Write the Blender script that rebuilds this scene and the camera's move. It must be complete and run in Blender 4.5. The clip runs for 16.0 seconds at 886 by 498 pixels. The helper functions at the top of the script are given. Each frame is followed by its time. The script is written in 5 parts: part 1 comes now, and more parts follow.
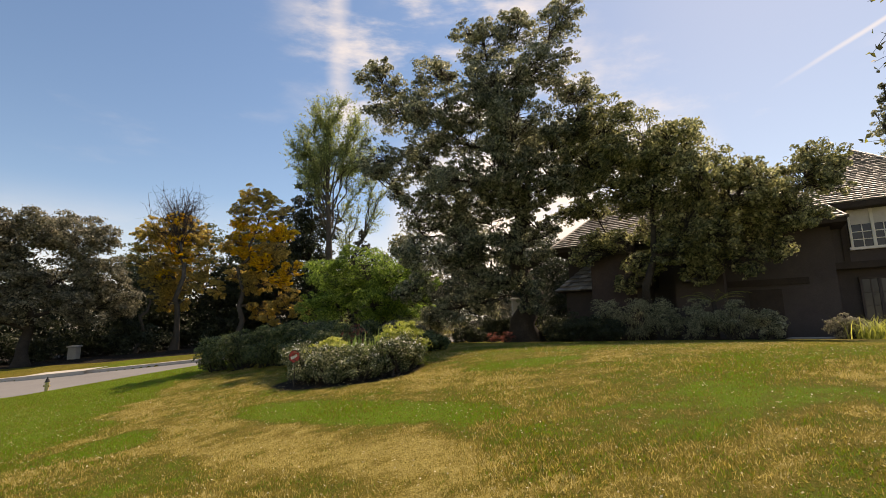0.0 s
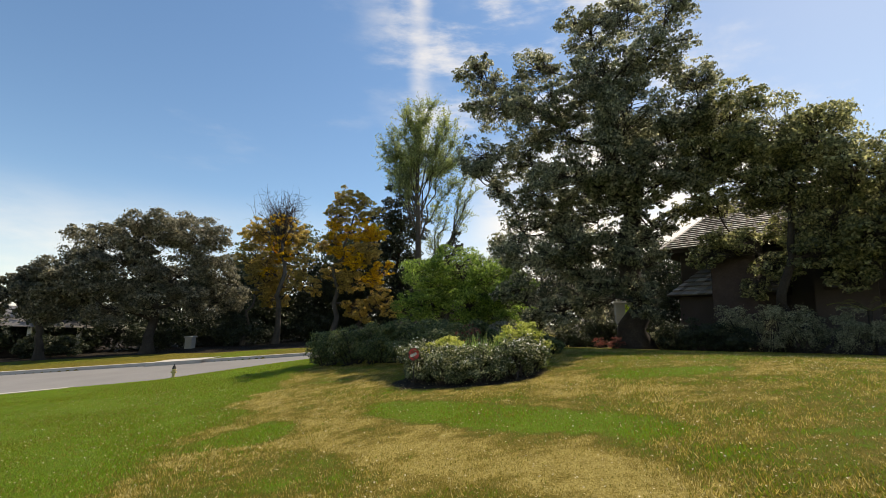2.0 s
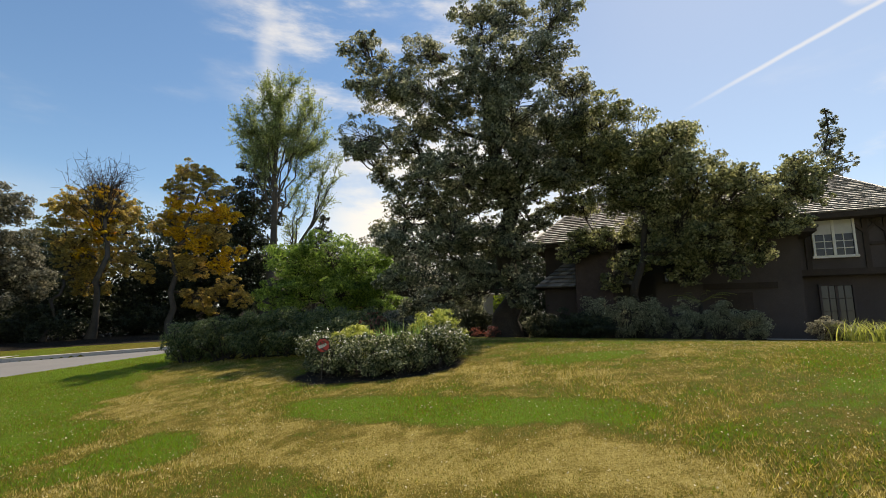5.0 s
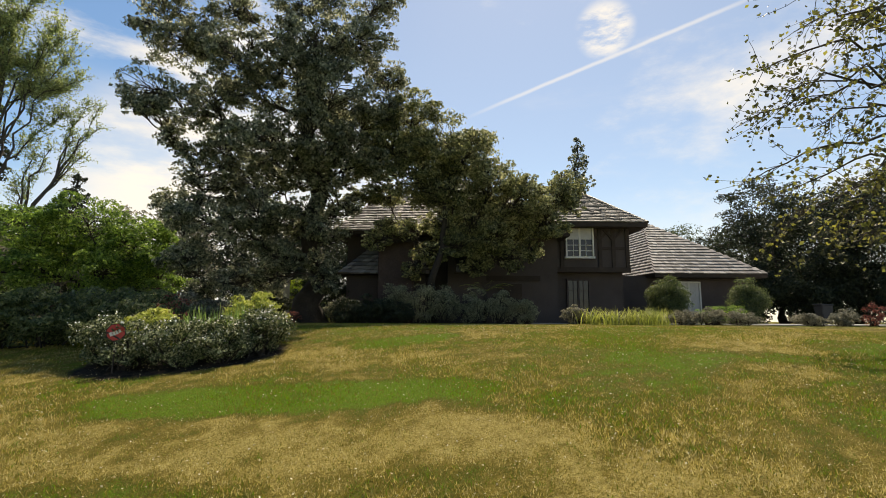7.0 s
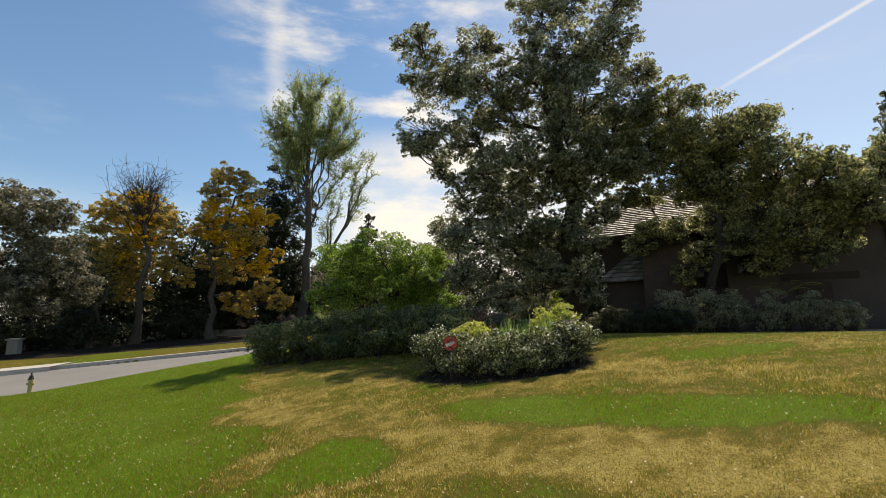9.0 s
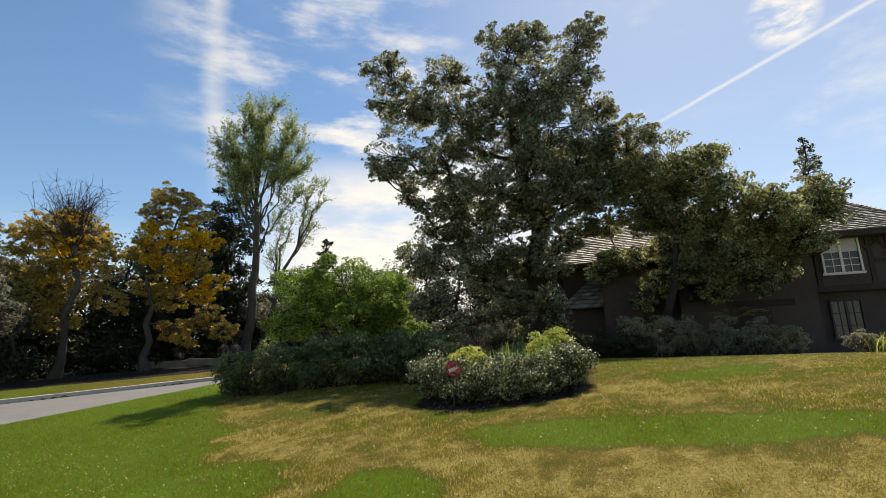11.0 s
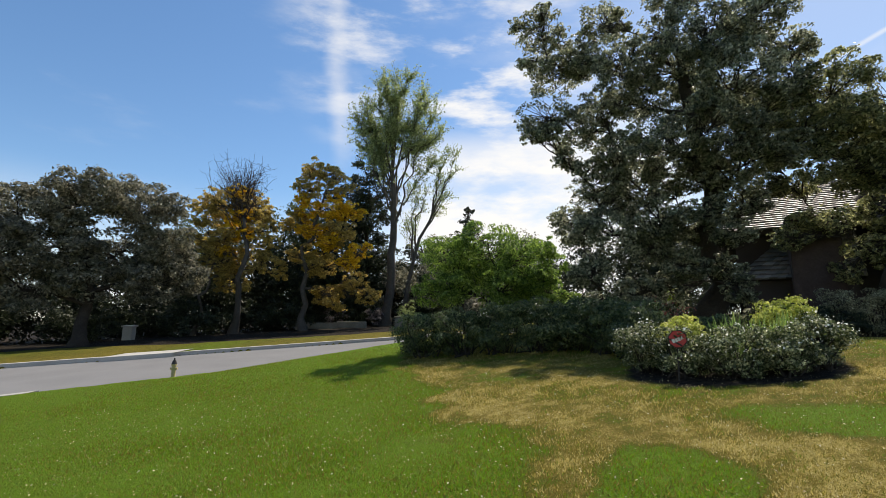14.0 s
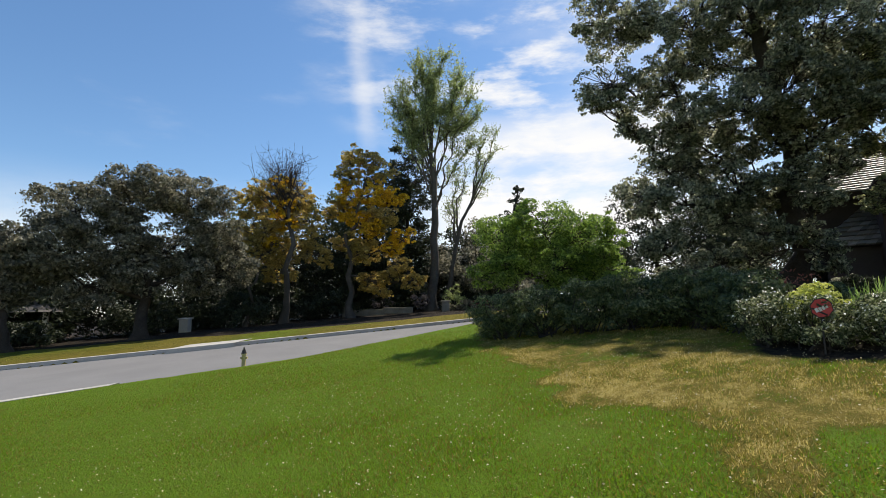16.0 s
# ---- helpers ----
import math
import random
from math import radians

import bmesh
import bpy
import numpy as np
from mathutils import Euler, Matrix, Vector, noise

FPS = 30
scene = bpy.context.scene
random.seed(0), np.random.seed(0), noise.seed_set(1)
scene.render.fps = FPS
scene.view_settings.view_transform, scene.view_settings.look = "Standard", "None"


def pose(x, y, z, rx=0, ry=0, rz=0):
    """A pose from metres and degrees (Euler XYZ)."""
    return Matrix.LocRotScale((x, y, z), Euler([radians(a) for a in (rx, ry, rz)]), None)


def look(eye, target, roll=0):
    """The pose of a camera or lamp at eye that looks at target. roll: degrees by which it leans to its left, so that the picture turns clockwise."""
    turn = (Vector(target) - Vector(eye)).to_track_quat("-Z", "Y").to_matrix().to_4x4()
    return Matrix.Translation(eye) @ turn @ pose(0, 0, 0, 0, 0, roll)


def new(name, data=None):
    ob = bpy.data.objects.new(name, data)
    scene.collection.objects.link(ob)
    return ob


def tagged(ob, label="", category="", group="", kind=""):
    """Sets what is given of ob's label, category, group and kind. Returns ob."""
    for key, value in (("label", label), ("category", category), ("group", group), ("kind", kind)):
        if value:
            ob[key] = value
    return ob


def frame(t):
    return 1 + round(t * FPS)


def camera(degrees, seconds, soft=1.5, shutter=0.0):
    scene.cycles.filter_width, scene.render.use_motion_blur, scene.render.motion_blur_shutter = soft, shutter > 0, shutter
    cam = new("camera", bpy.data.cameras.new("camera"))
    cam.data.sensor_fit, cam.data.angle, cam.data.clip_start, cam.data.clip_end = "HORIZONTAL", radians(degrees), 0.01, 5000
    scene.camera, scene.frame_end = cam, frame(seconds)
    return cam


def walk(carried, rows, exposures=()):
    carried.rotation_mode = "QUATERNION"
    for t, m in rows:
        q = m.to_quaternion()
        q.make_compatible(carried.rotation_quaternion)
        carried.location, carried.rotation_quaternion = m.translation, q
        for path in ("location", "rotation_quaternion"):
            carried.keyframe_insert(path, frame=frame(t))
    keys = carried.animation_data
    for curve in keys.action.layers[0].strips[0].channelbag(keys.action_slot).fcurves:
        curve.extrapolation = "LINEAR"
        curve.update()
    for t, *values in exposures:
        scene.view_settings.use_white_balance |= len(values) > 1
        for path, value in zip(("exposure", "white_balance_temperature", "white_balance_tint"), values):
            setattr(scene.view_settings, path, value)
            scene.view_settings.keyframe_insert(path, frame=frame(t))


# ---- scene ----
cam = camera(83.8, 16.0, soft=0.6)
METRES, EYE, TILT, LEAN, TURN = 9.0, 1.6, 10.0, 1.0, 0.0
ROWS = [
    (0.0, 0.0, 0.0, 0.0, 0.0, 0.0, -0.0),
    (0.5, -0.0312, 0.0123, -0.0057, 5.39, -0.2, 0.35),
    (1.0, -0.0563, 0.0181, -0.008, 9.82, -0.19, 1.81),
    (1.5, -0.0764, 0.0341, -0.0106, 12.38, -0.02, 3.43),
    (2.0, -0.1051, 0.0501, -0.0146, 9.09, 0.23, -0.46),
    (2.5, -0.1386, 0.0568, -0.0153, 1.07, 0.69, -2.68),
    (3.0, -0.1586, 0.0751, -0.0222, 0.22, 0.82, -1.32),
    (3.5, -0.1835, 0.0927, -0.0286, -3.72, 1.41, -1.95),
    (6.0, -0.3124, 0.153, -0.0493, -16.78, -1.67, -3.78),
    (6.5, -0.3323, 0.1607, -0.0516, -29.02, -0.13, -5.55),
    (7.0, -0.3633, 0.165, -0.053, -33.49, 0.41, -6.73),
    (7.5, -0.3831, 0.1818, -0.0568, -25.55, 0.91, -4.62),
    (8.0, -0.4179, 0.1935, -0.063, -9.29, 0.7, -3.3),
    (8.5, -0.4536, 0.207, -0.0649, -6.91, -0.55, -1.93),
    (11.0, -0.6018, 0.2537, -0.0832, -14.22, 3.38, -2.11),
    (11.5, -0.6241, 0.2616, -0.0876, -14.97, 3.41, -4.59),
    (12.0, -0.6435, 0.2782, -0.0926, -12.02, 2.31, -1.9),
    (12.5, -0.6727, 0.2879, -0.0966, -6.73, 0.52, -3.51),
    (13.0, -0.7062, 0.2929, -0.095, -6.82, -0.29, -3.08),
    (13.5, -0.7305, 0.319, -0.1028, -4.36, -0.36, -1.12),
    (14.0, -0.7589, 0.3361, -0.1087, -0.98, -0.45, -2.11),
    (14.5, -0.7894, 0.3486, -0.1117, -2.9, -1.29, -2.25),
    (15.0, -0.8166, 0.3663, -0.1188, 1.16, -1.67, -1.75),
    (15.5, -0.8486, 0.3798, -0.1252, 2.57, -2.27, -0.82),
    (16.0, -0.8821, 0.395, -0.131, 2.4, -2.23, 0.33),
]
walk(cam, [(t, pose(0, 0, EYE, TILT, LEAN, TURN) @ pose(METRES * x, METRES * y, METRES * z, 90 + pitch, roll, yaw)) for t, x, y, z, yaw, pitch, roll in ROWS],
     exposures=[(0.0, 0.45, 9300, 19), (1.5, 0.45, 8300, 12), (3.5, 0.4, 8000, 10), (6.0, 0.35, 8100, 10), (7.0, 0.35, 8200, 10), (8.5, 0.35, 8300, 10), (11.0, 0.35, 7900, 10), (13.5, 0.35, 7200, 10), (16.0, 0.35, 7000, 10)])

# ---- light ----
SUN_DIR = Vector((0.67, 0.742, 0.0)).normalized()
SUN_EL = radians(57)
sun_vec = Vector((SUN_DIR.x * math.cos(SUN_EL), SUN_DIR.y * math.cos(SUN_EL), math.sin(SUN_EL)))
sun = new("sun", bpy.data.lights.new("sun", "SUN"))
sun.data.energy, sun.data.angle, sun.data.color = 4.6, radians(0.6), (1.0, 0.95, 0.87)
sun.matrix_world = look(sun_vec * 100, (0, 0, 0))

world = bpy.data.worlds.new("sky")
scene.world = world
world.use_nodes = True
wn, wl = world.node_tree.nodes, world.node_tree.links


def wmath(op, a, b=None):
    n = wn.new("ShaderNodeMath")
    n.operation = op
    for i, v in enumerate((a, b)):
        if v is None:
            continue
        if isinstance(v, (int, float)):
            n.inputs[i].default_value = v
        else:
            wl.new(v, n.inputs[i])
    return n.outputs[0]


def wdot(vec, d):
    n = wn.new("ShaderNodeVectorMath")
    n.operation = "DOT_PRODUCT"
    wl.new(vec, n.inputs[0])
    n.inputs[1].default_value = d
    return n.outputs["Value"]


def wmap(v, a, b, c, d):
    n = wn.new("ShaderNodeMapRange")
    n.interpolation_type = "SMOOTHSTEP"
    wl.new(v, n.inputs[0])
    for i, k in enumerate((a, b, c, d)):
        n.inputs[i + 1].default_value = k
    return n.outputs[0]


sky_tex = wn.new("ShaderNodeTexSky")
sky_tex.sky_type, sky_tex.sun_disc = "NISHITA", False
sky_tex.sun_elevation, sky_tex.sun_rotation = SUN_EL, math.atan2(SUN_DIR.x, SUN_DIR.y)
sky_tex.air_density, sky_tex.dust_density, sky_tex.ozone_density = 1.0, 0.25, 3.5
coord = wn.new("ShaderNodeTexCoord").outputs["Generated"]


def wnoise(scale, stretch, detail=6.0, rough=0.6):
    m = wn.new("ShaderNodeMapping")
    m.inputs["Scale"].default_value = stretch
    wl.new(coord, m.inputs["Vector"])
    n = wn.new("ShaderNodeTexNoise")
    n.inputs["Scale"].default_value, n.inputs["Detail"].default_value, n.inputs["Roughness"].default_value = scale, detail, rough
    wl.new(m.outputs[0], n.inputs["Vector"])
    return n.outputs["Fac"]


def streak(a, b, width, soft, fuzz, fade, grain=9.0):
    """A vapour trail along the great circle from a to b."""
    a, b = Vector(a).normalized(), Vector(b).normalized()
    side = a.cross(b).normalized()
    mid = (a + b).normalized()
    wob = wmath("MULTIPLY", wmath("SUBTRACT", wnoise(grain, (1, 1, 1)), 0.5), fuzz)
    off = wmath("ABSOLUTE", wmath("ADD", wdot(coord, side), wob))
    line = wmap(off, width, width + soft, 1.0, 0.0)
    ends = wmap(wdot(coord, mid), mid.dot(a) - fade, mid.dot(a) + fade, 0.0, 1.0)
    return wmath("MULTIPLY", line, ends)


def puff(d, inner, outer):
    """A cloud bank round the direction d."""
    return wmap(wdot(coord, Vector(d).normalized()), outer, inner, 0.0, 1.0)


cirrus = wmap(wnoise(2.2, (1.0, 1.0, 2.4), 9.0, 0.62), 0.45, 0.72, 0.0, 1.0)
wisps = wmath("MULTIPLY", wmap(wnoise(5.0, (1.0, 1.6, 3.5), 8.0, 0.6), 0.44, 0.72, 0.0, 1.0), 1.0)
height = wdot(coord, (0, 0, 1))
low_bank = wmath("MULTIPLY", wmap(height, 0.27, 0.10, 0.0, 1.0), wmap(wnoise(2.6, (1.0, 1.0, 3.0)), 0.36, 0.62, 0.4, 1.0))
bank = wmath("MULTIPLY", wmath("MULTIPLY", puff((0.20, 0.93, 0.25), 0.985, 0.94), wmap(height, 0.42, 0.31, 0.0, 1.0)), wmap(wnoise(4.0, (1, 1, 3)), 0.3, 0.55, 0.35, 1.0))
warm_side = wmath("MULTIPLY", puff((0.72, 0.60, 0.32), 0.97, 0.72), wmath("ADD", wmath("MULTIPLY", cirrus, 0.75), 0.2))
high = wmath("MULTIPLY", puff((0.0, 0.84, 0.54), 0.99, 0.95), wisps)
small = wmath("MULTIPLY", puff((0.15, 0.89, 0.43), 0.996, 0.983), wisps)
lone = wmath("MULTIPLY", puff((0.690, 0.513, 0.512), 0.9998, 0.9984), wmap(wnoise(14.0, (1, 1, 3.0), 8.0), 0.34, 0.62, 0.0, 1.0))
trail_a = wmath("MULTIPLY", streak((0.585, 0.701, 0.409), (0.80, 0.33, 0.505), 0.0004, 0.005, 0.005, 0.02), 0.5)
trail_b = wmath("MULTIPLY", wmath("MULTIPLY", streak((-0.187, 0.917, 0.353), (-0.16, 0.62, 0.76), 0.0, 0.030, 0.07, 0.03, 3.5), wmap(wnoise(6.0, (1, 1, 1)), 0.25, 0.65, 0.3, 1.0)), 0.4)
faint = wmath("MULTIPLY", wmap(wnoise(3.0, (1.0, 0.5, 3.0), 7.0), 0.55, 0.8, 0.0, 1.0), 0.16)
cover = None
for c in (wmath("MULTIPLY", low_bank, 0.7), bank, warm_side, wmath("MULTIPLY", high, 0.7), wmath("MULTIPLY", small, 0.9), lone, trail_a, trail_b, faint):
    cover = c if cover is None else wmath("SUBTRACT", 1.0, wmath("MULTIPLY", wmath("SUBTRACT", 1.0, cover), wmath("SUBTRACT", 1.0, wmath("MINIMUM", c, 1.0))))
cmix = wn.new("ShaderNodeMix")
cmix.data_type = "RGBA"
wl.new(cover, cmix.inputs[0])
deep = wn.new("ShaderNodeHueSaturation")
deep.inputs["Saturation"].default_value = 1.15
wl.new(sky_tex.outputs[0], deep.inputs["Color"])
wl.new(deep.outputs[0], cmix.inputs[6])
cmix.inputs[7].default_value = (6.0, 6.15, 6.4, 1)
bg = wn["Background"]
bg.inputs["Strength"].default_value = 0.13
wl.new(cmix.outputs[2], bg.inputs["Color"])

# ---- materials ----
RNG = np.random.default_rng(7)


def mat_base(name):
    m = bpy.data.materials.new(name)
    m.use_nodes = True
    nt = m.node_tree
    return m, nt.nodes, nt.links, nt.nodes["Principled BSDF"]


def ramp(nodes, stops):
    r = nodes.new("ShaderNodeValToRGB")
    el = r.color_ramp.elements
    while len(el) < len(stops):
        el.new(0.5)
    for e, (p, c) in zip(el, stops):
        e.position, e.color = p, (*c, 1)
    return r


def noise_node(nodes, links, scale, detail=5.0, rough=0.6, where="Object"):
    tc = nodes.new("ShaderNodeTexCoord")
    n = nodes.new("ShaderNodeTexNoise")
    n.inputs["Scale"].default_value, n.inputs["Detail"].default_value, n.inputs["Roughness"].default_value = scale, detail, rough
    links.new(tc.outputs[where], n.inputs["Vector"])
    return n.outputs["Fac"]


def bump(nodes, links, bsdf, height_socket, strength, dist):
    b = nodes.new("ShaderNodeBump")
    b.inputs["Strength"].default_value, b.inputs["Distance"].default_value = strength, dist
    links.new(height_socket, b.inputs["Height"])
    links.new(b.outputs[0], bsdf.inputs["Normal"])


def rough_mat(name, stops, scale=3.0, fine=40.0, rough=0.85, relief=0.4, dist=0.01, metal=0.0, spec=0.3):
    """A mottled surface: two scales of noise, a colour ramp, relief."""
    m, n, l, b = mat_base(name)
    a, c = noise_node(n, l, scale), noise_node(n, l, fine, 3.0)
    mx = n.new("ShaderNodeMix")
    mx.inputs[0].default_value = 0.45
    l.new(a, mx.inputs[2])
    l.new(c, mx.inputs[3])
    r = ramp(n, stops)
    l.new(mx.outputs[0], r.inputs[0])
    l.new(r.outputs[0], b.inputs["Base Color"])
    b.inputs["Roughness"].default_value, b.inputs["Metallic"].default_value = rough, metal
    b.inputs["Specular IOR Level"].default_value = spec
    bump(n, l, b, c, relief, dist)
    return m


def leaf_mat(name, dark, mid, light, rough=0.5, glow=0.35, spec=0.35):
    """Leaves: colour varies from leaf to leaf and over the crown; some light passes through."""
    m, n, l, b = mat_base(name)
    geo = n.new("ShaderNodeNewGeometry")
    big = noise_node(n, l, 0.7, 3.0)
    mx = n.new("ShaderNodeMix")
    mx.inputs[0].default_value = 0.5
    l.new(geo.outputs["Random Per Island"], mx.inputs[2])
    l.new(big, mx.inputs[3])
    r = ramp(n, [(0.22, dark), (0.5, mid), (0.76, light)])
    l.new(mx.outputs[0], r.inputs[0])
    l.new(r.outputs[0], b.inputs["Base Color"])
    b.inputs["Roughness"].default_value = rough
    b.inputs["Specular IOR Level"].default_value = spec
    tr = n.new("ShaderNodeBsdfTranslucent")
    hs = n.new("ShaderNodeHueSaturation")
    hs.inputs["Saturation"].default_value, hs.inputs["Value"].default_value = 1.05, 2.0
    l.new(r.outputs[0], hs.inputs["Color"])
    l.new(hs.outputs[0], tr.inputs["Color"])
    ms = n.new("ShaderNodeMixShader")
    ms.inputs[0].default_value = glow
    l.new(b.outputs[0], ms.inputs[1])
    l.new(tr.outputs[0], ms.inputs[2])
    l.new(ms.outputs[0], n["Material Output"].inputs[0])
    return m


M_oak = leaf_mat("oak_leaf", (0.042, 0.05, 0.028), (0.14, 0.152, 0.092), (0.42, 0.42, 0.29), 0.38, 0.44, 0.5)
M_oak2 = leaf_mat("oak_leaf_light", (0.044, 0.054, 0.024), (0.155, 0.165, 0.075), (0.44, 0.43, 0.22), 0.4, 0.42, 0.5)
M_green = leaf_mat("fresh_leaf", (0.034, 0.064, 0.013), (0.115, 0.185, 0.036), (0.27, 0.37, 0.08), 0.45, 0.42)
M_lime = leaf_mat("lime_leaf", (0.10, 0.16, 0.02), (0.20, 0.27, 0.035), (0.32, 0.38, 0.07), 0.5, 0.45)
M_poplar = leaf_mat("spring_leaf", (0.11, 0.14, 0.05), (0.23, 0.275, 0.11), (0.40, 0.44, 0.20), 0.5, 0.42)
M_gold = leaf_mat("gold_leaf", (0.24, 0.16, 0.017), (0.50, 0.35, 0.035), (0.80, 0.60, 0.08), 0.6, 0.6)
M_brown = leaf_mat("olive_brown_leaf", (0.15, 0.12, 0.042), (0.35, 0.275, 0.09), (0.58, 0.45, 0.14), 0.6, 0.52)
M_grey = leaf_mat("grey_green_leaf", (0.045, 0.046, 0.030), (0.125, 0.122, 0.084), (0.30, 0.28, 0.20), 0.45, 0.36, 0.45)
# near-black: evergreen colour with deep shade under trees put into it
M_dark = leaf_mat("dark_shaded_leaf", (0.012, 0.018, 0.010), (0.026, 0.036, 0.018), (0.055, 0.065, 0.03), 0.5, 0.2)
M_far = leaf_mat("far_leaf", (0.05, 0.065, 0.035), (0.09, 0.11, 0.06), (0.14, 0.16, 0.085), 0.7, 0.25)
M_hedge = leaf_mat("hedge_leaf", (0.024, 0.038, 0.013), (0.075, 0.10, 0.036), (0.19, 0.215, 0.09), 0.42, 0.32, 0.4)
M_jasmine = leaf_mat("glossy_jasmine_leaf", (0.020, 0.032, 0.010), (0.07, 0.09, 0.03), (0.44, 0.45, 0.26), 0.32, 0.28, 0.4)
M_varieg = leaf_mat("cream_edged_leaf", (0.14, 0.17, 0.03), (0.30, 0.33, 0.07), (0.48, 0.48, 0.16), 0.45, 0.4)
M_syc = leaf_mat("sycamore_leaf", (0.035, 0.036, 0.016), (0.085, 0.086, 0.03), (0.34, 0.33, 0.07), 0.5, 0.3)
M_grassleaf = leaf_mat("strap_leaf", (0.07, 0.13, 0.03), (0.14, 0.22, 0.06), (0.24, 0.30, 0.10), 0.45, 0.4)
M_ygrass = leaf_mat("yellow_strap_leaf", (0.10, 0.13, 0.03), (0.21, 0.235, 0.05), (0.38, 0.39, 0.11), 0.5, 0.4)
M_red = leaf_mat("red_leaf", (0.06, 0.025, 0.02), (0.14, 0.045, 0.035), (0.30, 0.10, 0.07), 0.5, 0.3)
M_mauve = leaf_mat("mauve_grey_leaf", (0.07, 0.06, 0.06), (0.13, 0.11, 0.11), (0.22, 0.19, 0.19), 0.6, 0.3)
M_white = leaf_mat("white_petal", (0.55, 0.55, 0.5), (0.7, 0.7, 0.66), (0.8, 0.8, 0.78), 0.6, 0.3)
# grey-green leaf made pale: sunlight painted onto shrubs that lie in shade
M_sunlit = leaf_mat("painted_sunlit_leaf", (0.08, 0.085, 0.05), (0.21, 0.215, 0.135), (0.46, 0.46, 0.32), 0.45, 0.4)
M_straw = leaf_mat("straw_fleck", (0.35, 0.27, 0.12), (0.55, 0.47, 0.26), (0.72, 0.68, 0.5), 0.6, 0.2)
M_bark = rough_mat("oak_bark", [(0.25, (0.018, 0.014, 0.011)), (0.55, (0.05, 0.04, 0.032)), (0.8, (0.10, 0.085, 0.07))], 2.5, 16.0, 0.95, 0.9, 0.05)
M_palebark = rough_mat("pale_bark", [(0.25, (0.045, 0.037, 0.03)), (0.55, (0.09, 0.076, 0.062)), (0.8, (0.16, 0.14, 0.115))], 2.0, 14.0, 0.9, 0.6, 0.03)
M_asphalt = rough_mat("asphalt", [(0.2, (0.135, 0.133, 0.133)), (0.5, (0.175, 0.172, 0.171)), (0.8, (0.22, 0.217, 0.214))], 0.5, 60.0, 0.85, 0.4, 0.006)
M_concrete = rough_mat("concrete", [(0.2, (0.27, 0.255, 0.23)), (0.5, (0.40, 0.38, 0.345)), (0.8, (0.52, 0.50, 0.46))], 0.8, 30.0, 0.9, 0.3, 0.005)
M_stone = rough_mat("garden_stone", [(0.2, (0.11, 0.095, 0.07)), (0.5, (0.20, 0.175, 0.135)), (0.8, (0.32, 0.29, 0.24))], 1.5, 18.0, 0.95, 0.6, 0.012)
M_stucco = rough_mat("stucco", [(0.25, (0.055, 0.043, 0.039)), (0.55, (0.08, 0.064, 0.058)), (0.8, (0.11, 0.088, 0.08))], 1.2, 25.0, 0.95, 0.5, 0.01)
M_timber = rough_mat("dark_timber", [(0.25, (0.025, 0.018, 0.014)), (0.6, (0.055, 0.04, 0.03)), (0.85, (0.09, 0.065, 0.05))], 3.0, 30.0, 0.85, 0.5, 0.008)
M_brick = rough_mat("brick", [(0.25, (0.045, 0.030, 0.026)), (0.55, (0.075, 0.052, 0.045)), (0.8, (0.11, 0.082, 0.07))], 3.0, 14.0, 0.95, 0.6, 0.015)
M_cream = rough_mat("cream_paint", [(0.3, (0.60, 0.57, 0.50)), (0.7, (0.74, 0.71, 0.64))], 2.0, 40.0, 0.6, 0.15, 0.003)
M_curtain = rough_mat("blind_cloth", [(0.3, (0.45, 0.43, 0.40)), (0.7, (0.58, 0.56, 0.52))], 6.0, 60.0, 0.9, 0.2, 0.004)
M_hydrant = rough_mat("hydrant_yellow_paint", [(0.25, (0.32, 0.25, 0.12)), (0.6, (0.52, 0.42, 0.20)), (0.85, (0.62, 0.53, 0.30))], 5.0, 40.0, 0.5, 0.2, 0.003)
M_iron = rough_mat("dark_iron", [(0.3, (0.03, 0.028, 0.026)), (0.7, (0.08, 0.07, 0.065))], 8.0, 50.0, 0.55, 0.3, 0.003, 0.6)
M_signred = rough_mat("sign_red", [(0.3, (0.42, 0.02, 0.02)), (0.7, (0.55, 0.035, 0.03))], 6.0, 50.0, 0.4, 0.05, 0.001, 0.0, 0.5)
M_signblack = rough_mat("sign_black", [(0.3, (0.01, 0.01, 0.01)), (0.7, (0.02, 0.02, 0.02))], 6.0, 50.0, 0.4, 0.05, 0.001)
M_plastic = rough_mat("dark_plastic", [(0.3, (0.02, 0.022, 0.024)), (0.7, (0.04, 0.042, 0.045))], 4.0, 40.0, 0.5, 0.1, 0.002)


def shake_mat():
    m, n, l, b = mat_base("wood_shake")
    oi = n.new("ShaderNodeNewGeometry")
    ob = n.new("ShaderNodeObjectInfo")
    add = n.new("ShaderNodeMath")
    add.operation = "ADD"
    l.new(oi.outputs["Random Per Island"], add.inputs[0])
    l.new(ob.outputs["Random"], add.inputs[1])
    fr = n.new("ShaderNodeMath")
    fr.operation = "FRACT"
    l.new(add.outputs[0], fr.inputs[0])
    f = noise_node(n, l, 12.0, 4.0)
    mx = n.new("ShaderNodeMix")
    mx.inputs[0].default_value = 0.35
    l.new(fr.outputs[0], mx.inputs[2])
    l.new(f, mx.inputs[3])
    r = ramp(n, [(0.1, (0.085, 0.078, 0.072)), (0.5, (0.18, 0.165, 0.152)), (0.9, (0.33, 0.31, 0.285))])
    l.new(mx.outputs[0], r.inputs[0])
    l.new(r.outputs[0], b.inputs["Base Color"])
    b.inputs["Roughness"].default_value = 0.55
    bump(n, l, b, f, 0.5, 0.01)
    return m


M_shake = shake_mat()


